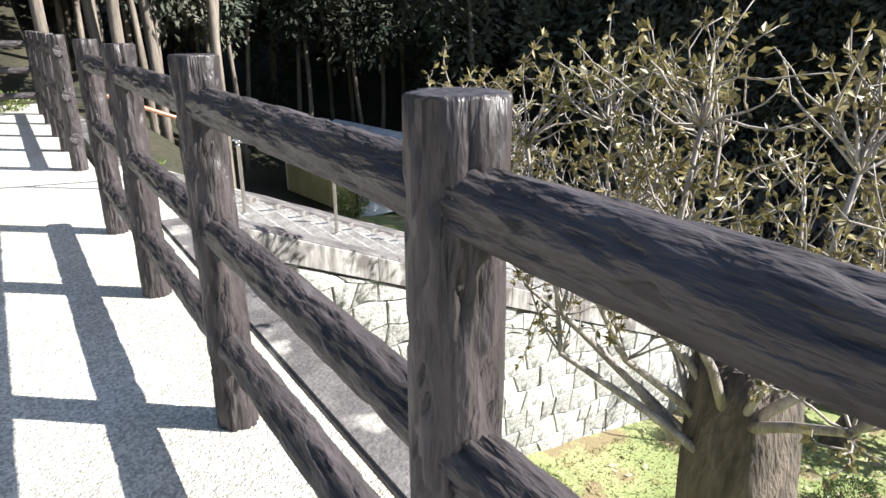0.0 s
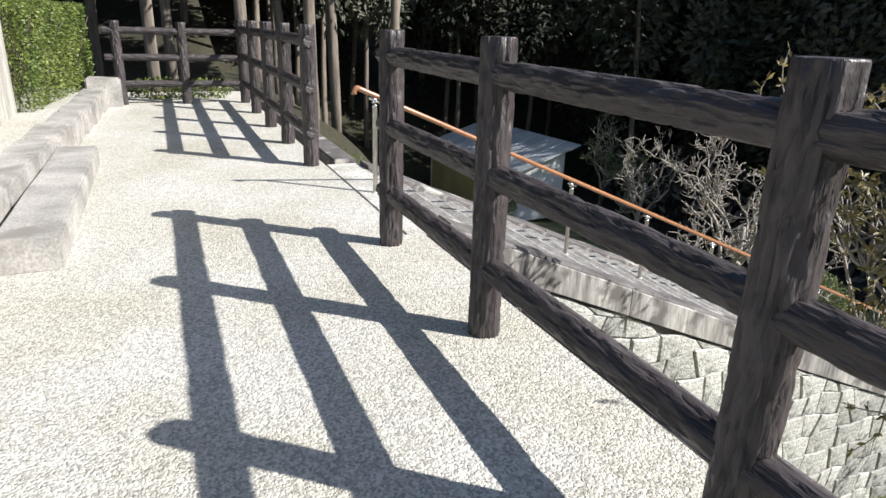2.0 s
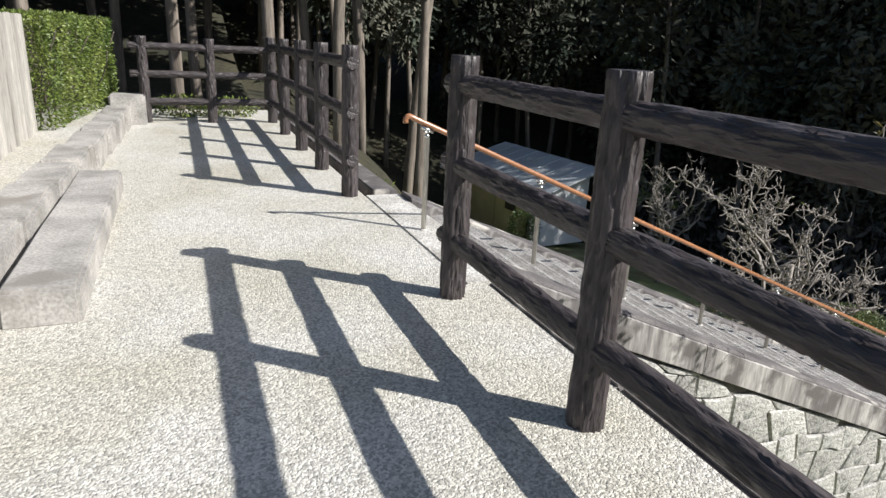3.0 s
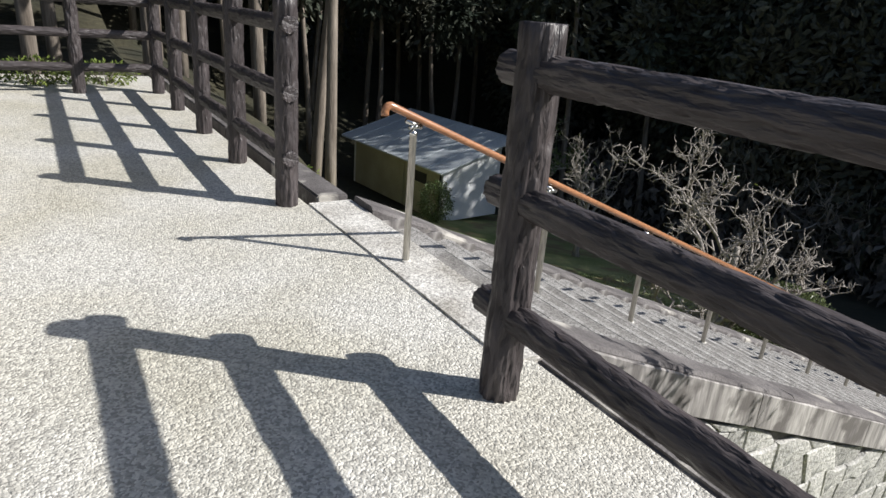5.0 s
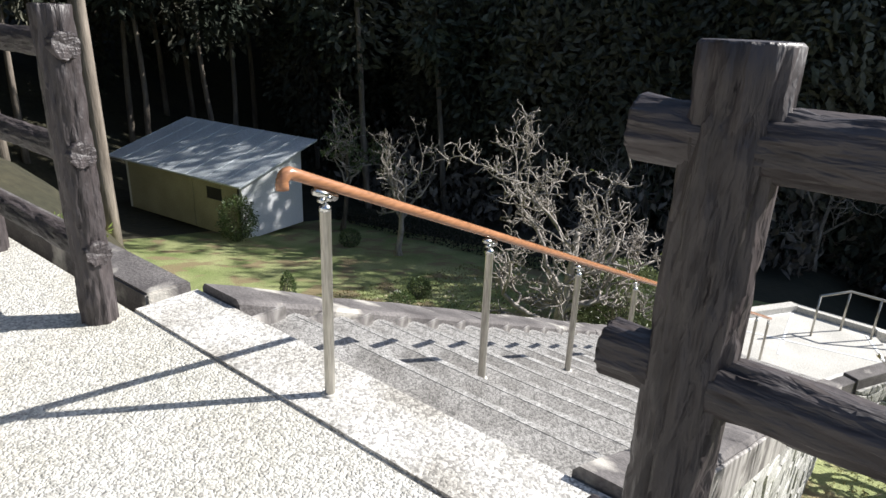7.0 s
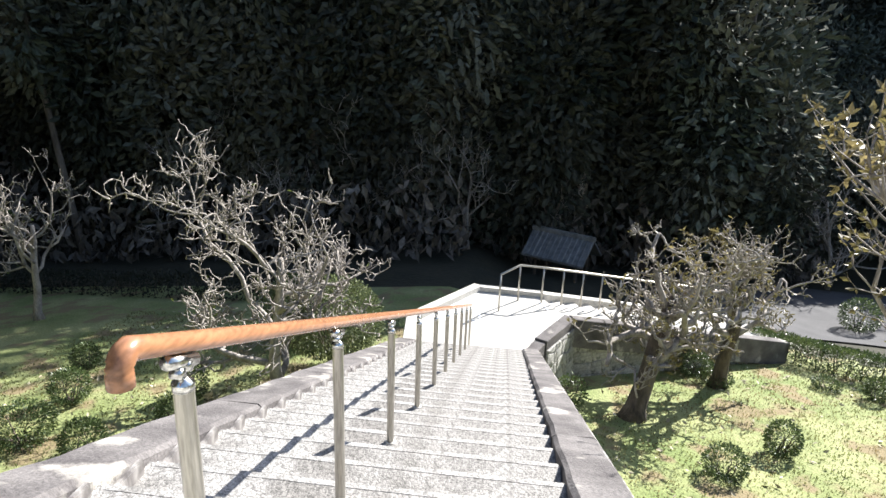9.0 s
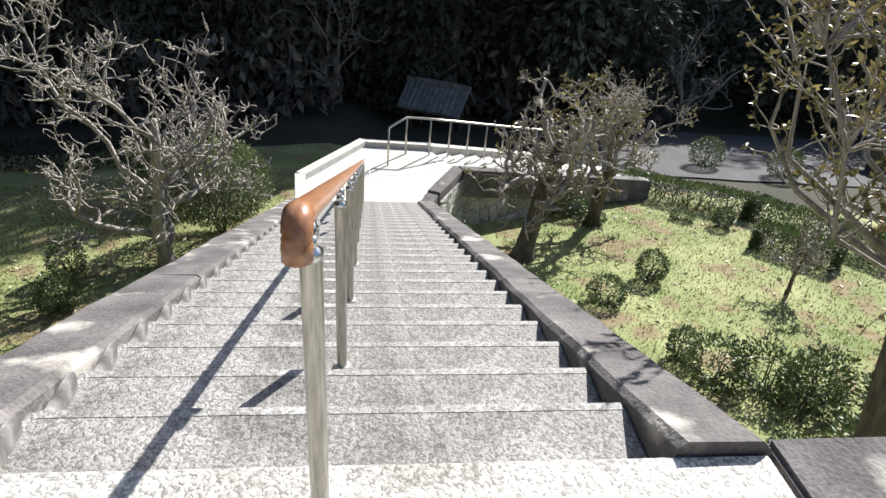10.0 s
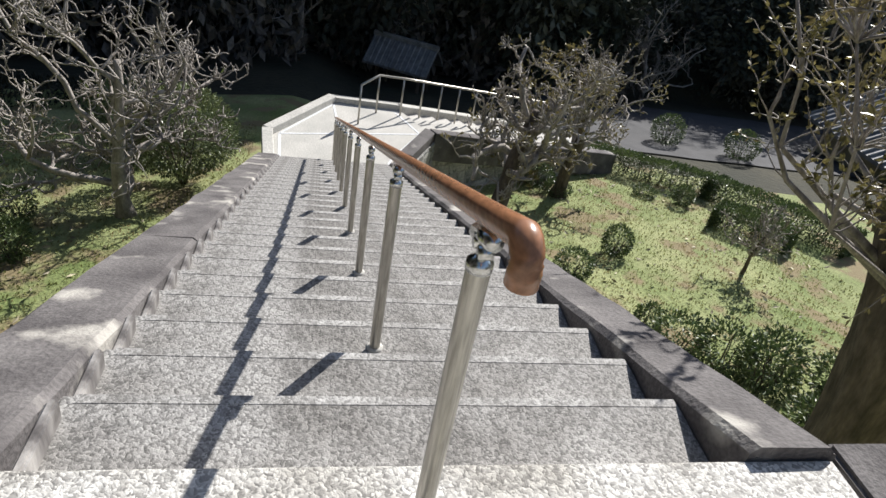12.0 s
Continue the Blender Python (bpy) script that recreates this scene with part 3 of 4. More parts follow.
stone_wall("stone_wall_landing", (P_R0[0] - 0.06, P_R0[1] - 0.14, LZ), math.degrees(math.atan2(vec.y, vec.x)), vec.length + 0.1, lambda x: -0.08, lambda x: -1.5, "dark grey rubble wall below the landing", 9, cw=0.22, ch=0.3)
stone_wall("stone_wall_flight", (12.12, 4.98, LZ), -63, 6.0, lambda x: -0.05 - 0.225 * x, lambda x: -1.6 - 0.06 * x, "rubble stone wall along the lower flight", 15, cw=0.36, ch=0.3)
tagged(new("wall_terrace", finish("wall_terrace", box(1.02, 1.35, -14, 5.74, -5, -0.39), M_CONC)), "concrete retaining wall below the terrace edge", "retaining wall", kind="structure")
tagged(new("wall_terrace_north", finish("wall_terrace_north", box(1.0, 1.28, 8.26, 16, -2.5, -0.39), M_CONC)), "concrete retaining wall beyond the stairs", "retaining wall", kind="structure")


# ---- plants ----
def leaf_cloud(name, spots, size, material, seed, jitter=0.5, droop=0.0):
    """Small folded leaves, two triangles each, at the spots (point, outward)."""
    rng = np.random.default_rng(seed)
    pts = np.array([p for p, _ in spots], dtype=float)
    n = len(pts)
    outw = np.array([o for _, o in spots], dtype=float)
    d = outw + rng.normal(0, jitter, (n, 3))
    d[:, 2] -= droop
    d /= np.linalg.norm(d, axis=1)[:, None] + 1e-9
    s = np.cross(d, rng.normal(0, 1, (n, 3)))
    s /= np.linalg.norm(s, axis=1)[:, None] + 1e-9
    L = size * rng.uniform(0.6, 1.3, (n, 1))
    up = np.cross(d, s)
    a = pts
    b = pts + d * L * 0.5 + s * L * 0.22 + up * L * 0.06
    c = pts + d * L
    e = pts + d * L * 0.5 - s * L * 0.22 + up * L * 0.06
    verts = np.stack([a, b, c, e], 1).reshape(-1, 3)
    idx = np.arange(n)[:, None] * 4
    tri = np.concatenate([idx + [0, 1, 2], idx + [0, 2, 3]], 1).reshape(-1, 3)
    me = bpy.data.meshes.new(name)
    me.from_pydata(verts.tolist(), [], tri.tolist())
    me.materials.append(material)
    me.update()
    return me


def crooked(start, direction, length, r0, r1, rng, n=6, bend=0.35, lift=0.05):
    pts, radii = [Vector(start)], [r0]
    d = Vector(direction).normalized()
    for i in range(n):
        d = (d + Vector((rng.gauss(0, bend), rng.gauss(0, bend), rng.gauss(0, bend) + lift))).normalized()
        pts.append(pts[-1] + d * length / n)
        radii.append(r0 + (r1 - r0) * (i + 1) / n)
    return pts, radii


def garden_tree(x, y, height, spread, seed, label, leaves=300, leaf_mat=None, leaf=0.1, trunk_r=0.09, bark=None, fork=0.38, lean=(0, 0), levels=3, twigs=3, bend=0.33, z=None, flat=0.45, thin=0.0105):
    """A pruned tree: tapered trunk, crooked limbs in three orders, knobbly twigs, sparse leaves."""
    rng = random.Random(seed)
    base = thing("tree", x, y, gz(x, y) if z is None else z, label, "tree", "garden trees")
    bark = bark or M_BARK
    limb_bark = M_BARK
    trunk_pts, trunk_rad = crooked((0, 0, -0.1), (lean[0], lean[1], 1), height * 0.8, trunk_r, trunk_r * 0.42, rng, 8, 0.1, 0.15)
    trunk_rad[0] *= 1.5
    part("trunk", raw("trunk", *tube(trunk_pts, trunk_rad, 12), bark, True), bark, base)
    limbs, tips = [], []

    def grow(p, d, length, r, order):
        pts, rad = crooked(p, d, length, r, r * 0.5, rng, 6 if order < 2 else 5, bend, 0.1)
        if order == 0:
            part("limb", raw("limb", *tube(pts, rad, 8), limb_bark, True), limb_bark, base)
        else:
            limbs.append(tube(pts, rad, 5 if order == 1 else 4))
        for k in range(2, len(pts)):
            tips.append((pts[k], (pts[k] - pts[k - 1]).normalized(), order))
        if order < levels:
            for _ in range(twigs if order else twigs + 1):
                k = rng.randrange(1, len(pts))
                dd = (pts[k] - pts[k - 1]).normalized()
                side = Vector((rng.gauss(0, 1), rng.gauss(0, 1), rng.gauss(0.45, 0.6))).normalized()
                grow(pts[k], dd * 0.55 + side, length * rng.uniform(0.38, 0.62), max(rad[k] * 0.74, thin), order + 1)

    n_limb = 7
    for i in range(n_limb):
        t = fork + (0.98 - fork) * i / (n_limb - 1)
        k = min(7, int(t * 8))
        a = i * 2.4 + rng.uniform(-0.4, 0.4)
        reach = spread * rng.uniform(0.62, 0.95) * (1.0 - 0.35 * t)
        grow(trunk_pts[k], (math.cos(a), math.sin(a), flat + 0.8 * t * t), reach, trunk_rad[k] * 0.6, 0)
    part("branchwork", raw("branchwork", *merge(limbs), limb_bark, True), limb_bark, base, "pale crooked branches")["kind"] = "stuff"
    if leaves:
        ends = [t for t in tips if t[2] >= 2] or tips
        spots = []
        for _ in range(leaves):
            p, d, _o = ends[rng.randrange(len(ends))] if rng.random() < 0.35 else ends[int(rng.random() ** 2 * len(ends) * 0.4)]
            spots.append((p, d))
        part("crown", leaf_cloud("crown", spots, leaf, leaf_mat or M_LEAF, seed, 0.6, 0.1), leaf_mat or M_LEAF, base)
    return base


def shrub(x, y, r, h, seed, label, material=None, density=1.0, leaf=0.07, stem=0.0, name="shrub", group="lawn shrubs", clipped=False, z=None):
    """A shrub: stems from the ground, leaves through an uneven rounded crown."""
    rng = random.Random(seed)
    base = thing(name, x, y, gz(x, y) if z is None else z, label, "shrub", group)
    material = material or M_SHRUB
    stems = []
    for i in range(7):
        a = i * 0.9 + rng.random()
        stems.append(tube(*crooked((math.cos(a) * 0.03, math.sin(a) * 0.03, -0.05), (math.cos(a) * r * 0.7, math.sin(a) * r * 0.7, h), h * 0.85 + stem * 0.3, 0.012 + 0.012 * r, 0.005, rng, 5, 0.2), 5))
    part("twig_mass", raw("twig_mass", *merge(stems), M_BARK_DARK, True), M_BARK_DARK, base)["kind"] = "stuff"
    spots = []
    off = Vector((seed * 1.3, seed * 0.7, 0))
    for _ in range(int(2300 * r * max(r, h) * density) + 180):
        v = Vector((rng.gauss(0, 1), rng.gauss(0, 1), rng.gauss(0, 1))).normalized()
        bump = 1 + (0.07 if clipped else 0.28) * noise.noise(v * 2.3 + off)
        k = bump * rng.uniform(0.35, 1.0) ** (0.35 if clipped else 0.5)
        p = Vector((v.x * r * k, v.y * r * k, stem + (h - stem) * 0.5 + v.z * (h - stem) * 0.52 * k))
        if p.z > 0.02:
            spots.append((p, v))
    part("foliage", leaf_cloud("foliage", spots, leaf, material, seed, 0.55), material, base)
    return base


def hedge(name, p, q, width, height, zf, seed, label, material, density=900, leaf=0.05, category="hedge"):
    """A clipped hedge between two ground points: leafy faces and top over a twiggy core."""
    rng = random.Random(seed)
    a, b = Vector((*p, 0)), Vector((*q, 0))
    length = (b - a).length
    d = (b - a).normalized()
    nrm = Vector((-d.y, d.x, 0))
    base = thing(name, p[0], p[1], zf(*p), label, category)
    spots = []
    z0 = zf(*p)
    total = int(length * (2 * height + width) * density)
    for _ in range(total):
        u = rng.random() * length
        pick = rng.random() * (2 * height + width)
        depth = -abs(rng.gauss(0, 0.06))
        if pick < 2 * height:
            side = 1 if pick < height else -1
            o = nrm * side
            pt = d * u + nrm * side * (width / 2 + depth) + Vector((0, 0, rng.random() * height))
        else:
            o = Vector((0, 0, 1))
            pt = d * u + nrm * rng.uniform(-0.5, 0.5) * width + Vector((0, 0, height + depth))
        pt += o * 0.05 * noise.noise(pt * 1.7 + Vector((seed, 0, 0)))
        g = a + pt
        pt.z += zf(g.x, g.y) - z0
        spots.append((pt, o))
    for _ in range(int(width * height * density * 2)):
        for u, s in ((0, -1), (length, 1)):
            spots.append((d * u - d * s * abs(rng.gauss(0, 0.05)) + nrm * rng.uniform(-0.5, 0.5) * width + Vector((0, 0, rng.random() * height + zf(*(p if u == 0 else q)) - z0)), d * s))
    part("foliage", leaf_cloud("foliage", spots, leaf, material, seed, 0.6), material, base)
    twigs = []
    for i in range(int(length / 0.25)):
        u = d * (i * 0.25 + rng.uniform(0, 0.2))
        g = a + u
        for s in (-0.25, 0.1, 0.3):
            st = u + nrm * width * s + Vector((0, 0, zf(g.x, g.y) - z0 - 0.03))
            twigs.append(tube(*crooked(st, (rng.gauss(0, 0.2), rng.gauss(0, 0.2), 1), height * 0.92, 0.013, 0.006, rng, 4, 0.15), 4))
    part("twig_mass", raw("twig_mass", *merge(twigs), M_BARK_DARK, True), M_BARK_DARK, base)["kind"] = "stuff"
    return base


# trees on the lawns
garden_tree(9.3, 10.1, 3.2, 3.3, 14, "bare pale-barked pruned tree with crooked twigs", 90, M_LEAF, 0.09, 0.12, fork=0.24, bend=0.4, flat=0.05, twigs=5, thin=0.0115)
garden_tree(10.45, 3.97, 3.1, 2.5, 23, "leaning pruned tree with a few leaves on twisted limbs", 1400, M_LEAF_DRY, 0.09, 0.2, M_BARK_DARK, fork=0.5, lean=(0.08, -0.1), bend=0.4, flat=0.2, twigs=4, thin=0.009)
garden_tree(12.55, 1.87, 3.4, 2.9, 37, "twiggy garden tree with sparse yellowing leaves", 1400, M_LEAF_DRY, 0.09, 0.16, M_BARK_DARK, fork=0.42, bend=0.4, flat=0.2, twigs=4, thin=0.009)
garden_tree(13.7, 18.1, 3.3, 2.8, 41, "small bare flat-crowned tree on the shaded lawn", 60, M_LEAF, 0.1, 0.11, fork=0.5, flat=0.1)
garden_tree(15.2, 22.3, 4.3, 2.7, 43, "small evergreen tree beside the shed", 1500, M_SHRUB, 0.14, 0.1, M_BARK_DARK, fork=0.5)
garden_tree(9.2, -0.75, 1.25, 1.3, 47, "low flat-topped shrub tree on the lawn", 330, M_SHRUB, 0.07, 0.045, M_BARK_DARK, fork=0.5)


def old_tree():
    """The thick broken trunk below the terrace with leafy shoots rising past the rail."""
    rng = random.Random(71)
    x, y = 3.8, 1.88
    base = thing("old_tree", x, y, gz(x, y), "old broken-topped tree with leafy new shoots", "tree", "garden trees")
    z0 = gz(x, y)
    verts, faces, segs, rings = [], [], 28, 16
    for i in range(rings + 1):
        t = i / rings
        for k in range(segs):
            a = 2 * math.pi * k / segs
            top = 3.35 + 0.28 * noise.noise(Vector((math.cos(a) * 1.6, math.sin(a) * 1.6, 4.0))) + 0.1 * rng.uniform(-1, 1)
            r = (0.36 + 0.24 * math.exp(-t * 9)) * (1 + 0.16 * noise.noise(Vector((math.cos(a) * 2.4, math.sin(a) * 2.4, t * 2.0))) + 0.06 * noise.noise(Vector((math.cos(a) * 8, math.sin(a) * 8, t * 3.0))))
            verts.append((r * math.cos(a) + 0.45 * t * t, r * math.sin(a) + 0.45 * t * t, -0.15 + (top + 0.15) * t))
    for i in range(rings):
        for k in range(segs):
            a, b = i * segs + k, i * segs + (k + 1) % segs
            faces.append((a, b, b + segs, a + segs))
    verts.append((0.42, 0.42, 2.95))
    for k in range(segs):
        faces.append((rings * segs + k, rings * segs + (k + 1) % segs, len(verts) - 1))
    part("trunk", raw("trunk", verts, faces, M_BARK_DARK, True), M_BARK_DARK, base, "split rotten trunk with torn top")
    limbs, tips = [], []
    goals = [(-0.8, 0.9, 5.65), (-0.95, 1.5, 5.5), (-0.9, 0.2, 5.75), (-0.7, -0.5, 5.6), (-0.1, 0.6, 5.5), (0.0, -0.7, 5.3), (-1.0, 1.7, 4.9), (-0.8, -1.1, 5.2), (0.5, -0.3, 5.2), (-1.1, 0.6, 5.2), (-0.75, 2.55, 5.45), (0.7, 1.7, 5.0), (1.3, 1.0, 4.95), (0.8, 1.85, 5.4), (1.1, 0.6, 5.0), (0.35, 1.3, 4.6)]
    for gx, gy, gzz in goals:
        gx, gy = gx + 0.28, gy + 0.12
        s = Vector((0.3 + rng.uniform(-0.2, 0.2), 0.35 + rng.uniform(-0.2, 0.2), 2.5 + rng.random() * 0.5))
        e = Vector((gx, gy, gzz - 0.75))
        mid = s.lerp(e, 0.5) + Vector((gx * 0.25, gy * 0.2, -0.15))
        pts = [s, s.lerp(mid, 0.5) + Vector((0.05, 0, 0)), mid, mid.lerp(e, 0.5) + Vector((rng.gauss(0, 0.1), rng.gauss(0, 0.1), 0)), e]
        thin = 0.5 if gy > 2 else 0.85
        part("limb", raw("limb", *tube(pts, [thin * r for r in (0.05, 0.038, 0.028, 0.021, 0.015)], 8), M_BARK, True), M_BARK, base)
        for p0, n in (((pts[2], 1), (pts[3], 3), (pts[4], 6)) if gx > 0.6 and gy > 0.65 else ((pts[2], 7), (pts[3], 12), (pts[4], 17))):
            for _ in range(n):
                dd = Vector((rng.gauss(0, 0.7), rng.gauss(0, 0.7), rng.uniform(0.2, 1.2)))
                tp, tr = crooked(p0, dd, rng.uniform(0.35, 0.85), 0.0095, 0.003, rng, 6, 0.25, 0.12)
                limbs.append(tube(tp, tr, 4))
                tips += [(tp[k], (tp[k] - tp[k - 1]).normalized()) for k in (3, 4, 5, 6)]
                if rng.random() < 0.6:
                    tp2, tr2 = crooked(tp[3], Vector((rng.gauss(0, 1), rng.gauss(0, 1), rng.uniform(0, 1))), 0.3, 0.006, 0.0025, rng, 4, 0.3, 0.1)
                    limbs.append(tube(tp2, tr2, 4))
                    tips += [(tp2[k], (tp2[k] - tp2[k - 1]).normalized()) for k in (2, 3, 4)]
    part("branchwork", raw("branchwork", *merge(limbs), M_BARK, True), M_BARK, base, "pale crooked shoots")["kind"] = "stuff"
    spots = [tips[rng.randrange(len(tips))] for _ in range(10500)]
    part("crown", leaf_cloud("crown", spots, 0.062, M_LEAF_DRY, 71, 0.7, 0.25), M_LEAF_DRY, base, "sparse drooping yellow-green leaves")
    for a in (0.4, 1.7, 3.0, 4.4, 5.5):
        part("root", raw("root", *tube([(0.3 * math.cos(a), 0.3 * math.sin(a), 0.35), (0.6 * math.cos(a), 0.6 * math.sin(a), 0.1), (1.1 * math.cos(a), 1.1 * math.sin(a), -0.08)], [0.13, 0.1, 0.05], 8), M_BARK_DARK, True), M_BARK_DARK, base)


old_tree()

# shrubs on the lawns
LAB = "small dark evergreen shrub on the lawn"
for i, (x, y, r, h) in enumerate([(9.6, 1.75, 0.28, 0.6), (8.62, 2.95, 0.33, 0.5), (13.1, 2.2, 0.36, 0.55), (12.8, -1.4, 0.25, 0.5), (13.2, -0.6, 0.3, 0.25), (12.6, 1.85, 0.3, 0.35), (6.9, 2.45, 0.2, 0.55),
                                  (7.4, 13.3, 0.48, 0.62), (8.8, 13.55, 0.32, 0.62), (9.2, 11.6, 0.27, 0.65), (7.7, 15.9, 0.16, 0.8), (10.5, 14.5, 0.28, 0.5), (8.0, 11.2, 0.3, 0.6), (7.0, 12.0, 0.3, 0.6), (13.4, 20.0, 0.35, 0.6)]):
    shrub(x, y, r, h, 100 + i, LAB, density=4.5, leaf=0.05, clipped=True)
shrub(10.75, 9.55, 0.95, 1.75, 130, "large rounded clipped evergreen bush by the stairs", M_BUSH, 2.8, 0.06, 0.25, group="rounded bushes", clipped=True)
shrub(12.3, 10.7, 0.8, 1.5, 131, "rounded evergreen bush in shade", M_BUSH, 2.0, 0.07, 0.2, group="rounded bushes", clipped=True)
shrub(10.75, 5.05, 0.3, 0.6, 133, "leafy bush against the landing wall", M_SHRUB, 1.2, 0.07)
for i, (x, y) in enumerate([(6.3, 2.3), (6.1, 1.7), (6.0, 0.95), (5.7, 1.35), (5.4, 0.4)]):
    shrub(x, y, 0.42, 0.75, 140 + i, "dense green shrub under the old tree", M_SHRUB, 1.5, 0.07)
for i, (x, y) in enumerate([(4.7, 1.2), (5.0, 0.5), (4.4, 0.9)]):
    shrub(x, y, 0.5, 0.4, 150 + i, "low glossy ground-cover shrub", M_SHRUB, 1.5, 0.09)
shrub(11.05, 22.75, 0.6, 1.5, 160, "rounded shrub in front of the shed", M_SHRUB, 1.5, 0.08)
for i, (x, y) in enumerate([(18.6, -3.9), (17.6, -6.0)]):
    shrub(x, y, 0.55, 1.0, 165 + i, "dark clipped ball shrub at the roadside", M_SHRUB, 1.6, 0.07, group="rounded bushes", clipped=True)
hedge("hedge_road", (15.6, 0.3), (13.6, -2.6), 0.75, 0.6, gz, 5, "clipped evergreen hedge between lawn and road", M_SHRUB, 1500, 0.065)
hedge("hedge_road", (13.6, -2.6), (10.4, -4.1), 0.75, 0.6, gz, 6, "clipped evergreen hedge along the lawn edge", M_SHRUB, 1500, 0.065)
hedge("hedge_road", (11.7, -1.6), (10.4, -2.6), 0.7, 0.55, gz, 7, "short clipped hedge on the lawn", M_SHRUB, 1500, 0.065)
hedge("hedge_far", (17.3, 24.5), (15.8, 11.5), 0.9, 0.55, gz, 8, "low dark hedge at the back of the lawn", M_DEEP, 250, 0.11)


# ---- shed ----
def shed():
    s = thing("shed", 11.5, 23.1, gz(11.5, 23.1) - 0.1, "small white shed with a pale sheet-metal roof", "shed", rz=6)
    W, D, H0, H1, T = 2.75, 6.4, 2.05, 2.85, 0.12
    bm = bmesh.new()
    def slab(pts, off):
        a = [bm.verts.new(p) for p in pts]
        b = [bm.verts.new(Vector(p) + Vector(off)) for p in pts]
        bm.faces.new(a)
        bm.faces.new(b[::-1])
        for i in range(len(pts)):
            bm.faces.new((a[i], b[i], b[(i + 1) % len(pts)], a[(i + 1) % len(pts)]))
        bmesh.ops.recalc_face_normals(bm, faces=bm.faces)
    slab([(0, 0, 0), (W, 0, 0), (W, 0, H1), (0, 0, H0)], (0, T, 0))
    part("wall", bm, M_WHITE, s, "white end wall")
    bm = bmesh.new()
    slab([(0, D, 0), (W, D, 0), (W, D, H1), (0, D, H0)], (0, -T, 0))
    part("wall", bm, M_WHITE, s)
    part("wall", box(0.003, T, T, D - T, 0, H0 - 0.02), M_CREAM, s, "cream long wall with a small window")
    part("wall", box(W - T, W - 0.003, T, D - T, 0, H1 - 0.05), M_WHITE, s)
    bm = bmesh.new()
    o, n = 0.42, H1 + (H1 - H0) * 0.42 / W
    lo = H0 - (H1 - H0) * o / W
    slab([(-o, -o, lo + 0.02), (W + o, -o, n + 0.02), (W + o, D + o, n + 0.02), (-o, D + o, lo + 0.02)], (0, 0, 0.05))
    roof = part("roof", bm, M_ROOF, s, "pale sheet-metal roof tinted blue for shade")
    for i in range(9):
        u = i / 8
        y = -o + (D + 2 * o) * u
        part("seam", raw("seam", *tube([(-o, y, lo + 0.075), (W + o, y, n + 0.075)], [0.018, 0.018], 6), M_ROOF), M_ROOF, roof)
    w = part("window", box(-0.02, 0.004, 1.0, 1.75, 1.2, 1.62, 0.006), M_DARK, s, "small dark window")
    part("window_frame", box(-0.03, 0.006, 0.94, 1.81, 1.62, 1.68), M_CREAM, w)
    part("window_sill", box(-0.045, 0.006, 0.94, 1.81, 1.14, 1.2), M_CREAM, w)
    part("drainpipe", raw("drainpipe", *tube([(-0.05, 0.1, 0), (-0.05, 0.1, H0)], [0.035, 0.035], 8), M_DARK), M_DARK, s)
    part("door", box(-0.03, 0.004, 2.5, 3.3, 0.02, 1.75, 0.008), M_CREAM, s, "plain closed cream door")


shed()


def small_pavilion():
    s = thing("roofed_shelter", 22.5, 4.5, gz(22.5, 4.5) - 0.75, "dark timber shelter with a grey tiled roof", "shelter", rz=62)
    s.scale = (0.66, 0.66, 0.78)
    for x in (-1.2, 1.2):
        for y in (-0.7, 0.7):
            part("post", box(x - 0.07, x + 0.07, y - 0.07, y + 0.07, -0.3, 2.3, 0.01), M_BARK_DARK, s)
    for sgn in (-1, 1):
        bm = bmesh.new()
        a = [(-1.8, sgn * 1.3, 2.0), (1.8, sgn * 1.3, 2.0), (1.8, 0, 2.95), (-1.8, 0, 2.95)]
        lo = [bm.verts.new(p) for p in a]
        hi = [bm.verts.new(Vector(p) + Vector((0, 0, 0.09))) for p in a]
        bm.faces.new(lo)
        bm.faces.new(hi)
        for i in range(4):
            bm.faces.new((lo[i], lo[(i + 1) % 4], hi[(i + 1) % 4], hi[i]))
        bmesh.ops.recalc_face_normals(bm, faces=bm.faces)
        r = part("roof", bm, M_TILE, s, "grey ribbed tile roof")
        for i in range(13):
            x = -1.74 + i * 0.29
            part("tile_rib", raw("tile_rib", *tube([(x, sgn * 1.3, 2.09), (x, 0.02 * sgn, 3.04)], [0.05, 0.05], 6), M_TILE), M_TILE, r)
    part("ridge", box(-1.85, 1.85, -0.12, 0.12, 2.98, 3.2, 0.04), M_TILE, s)


small_pavilion()


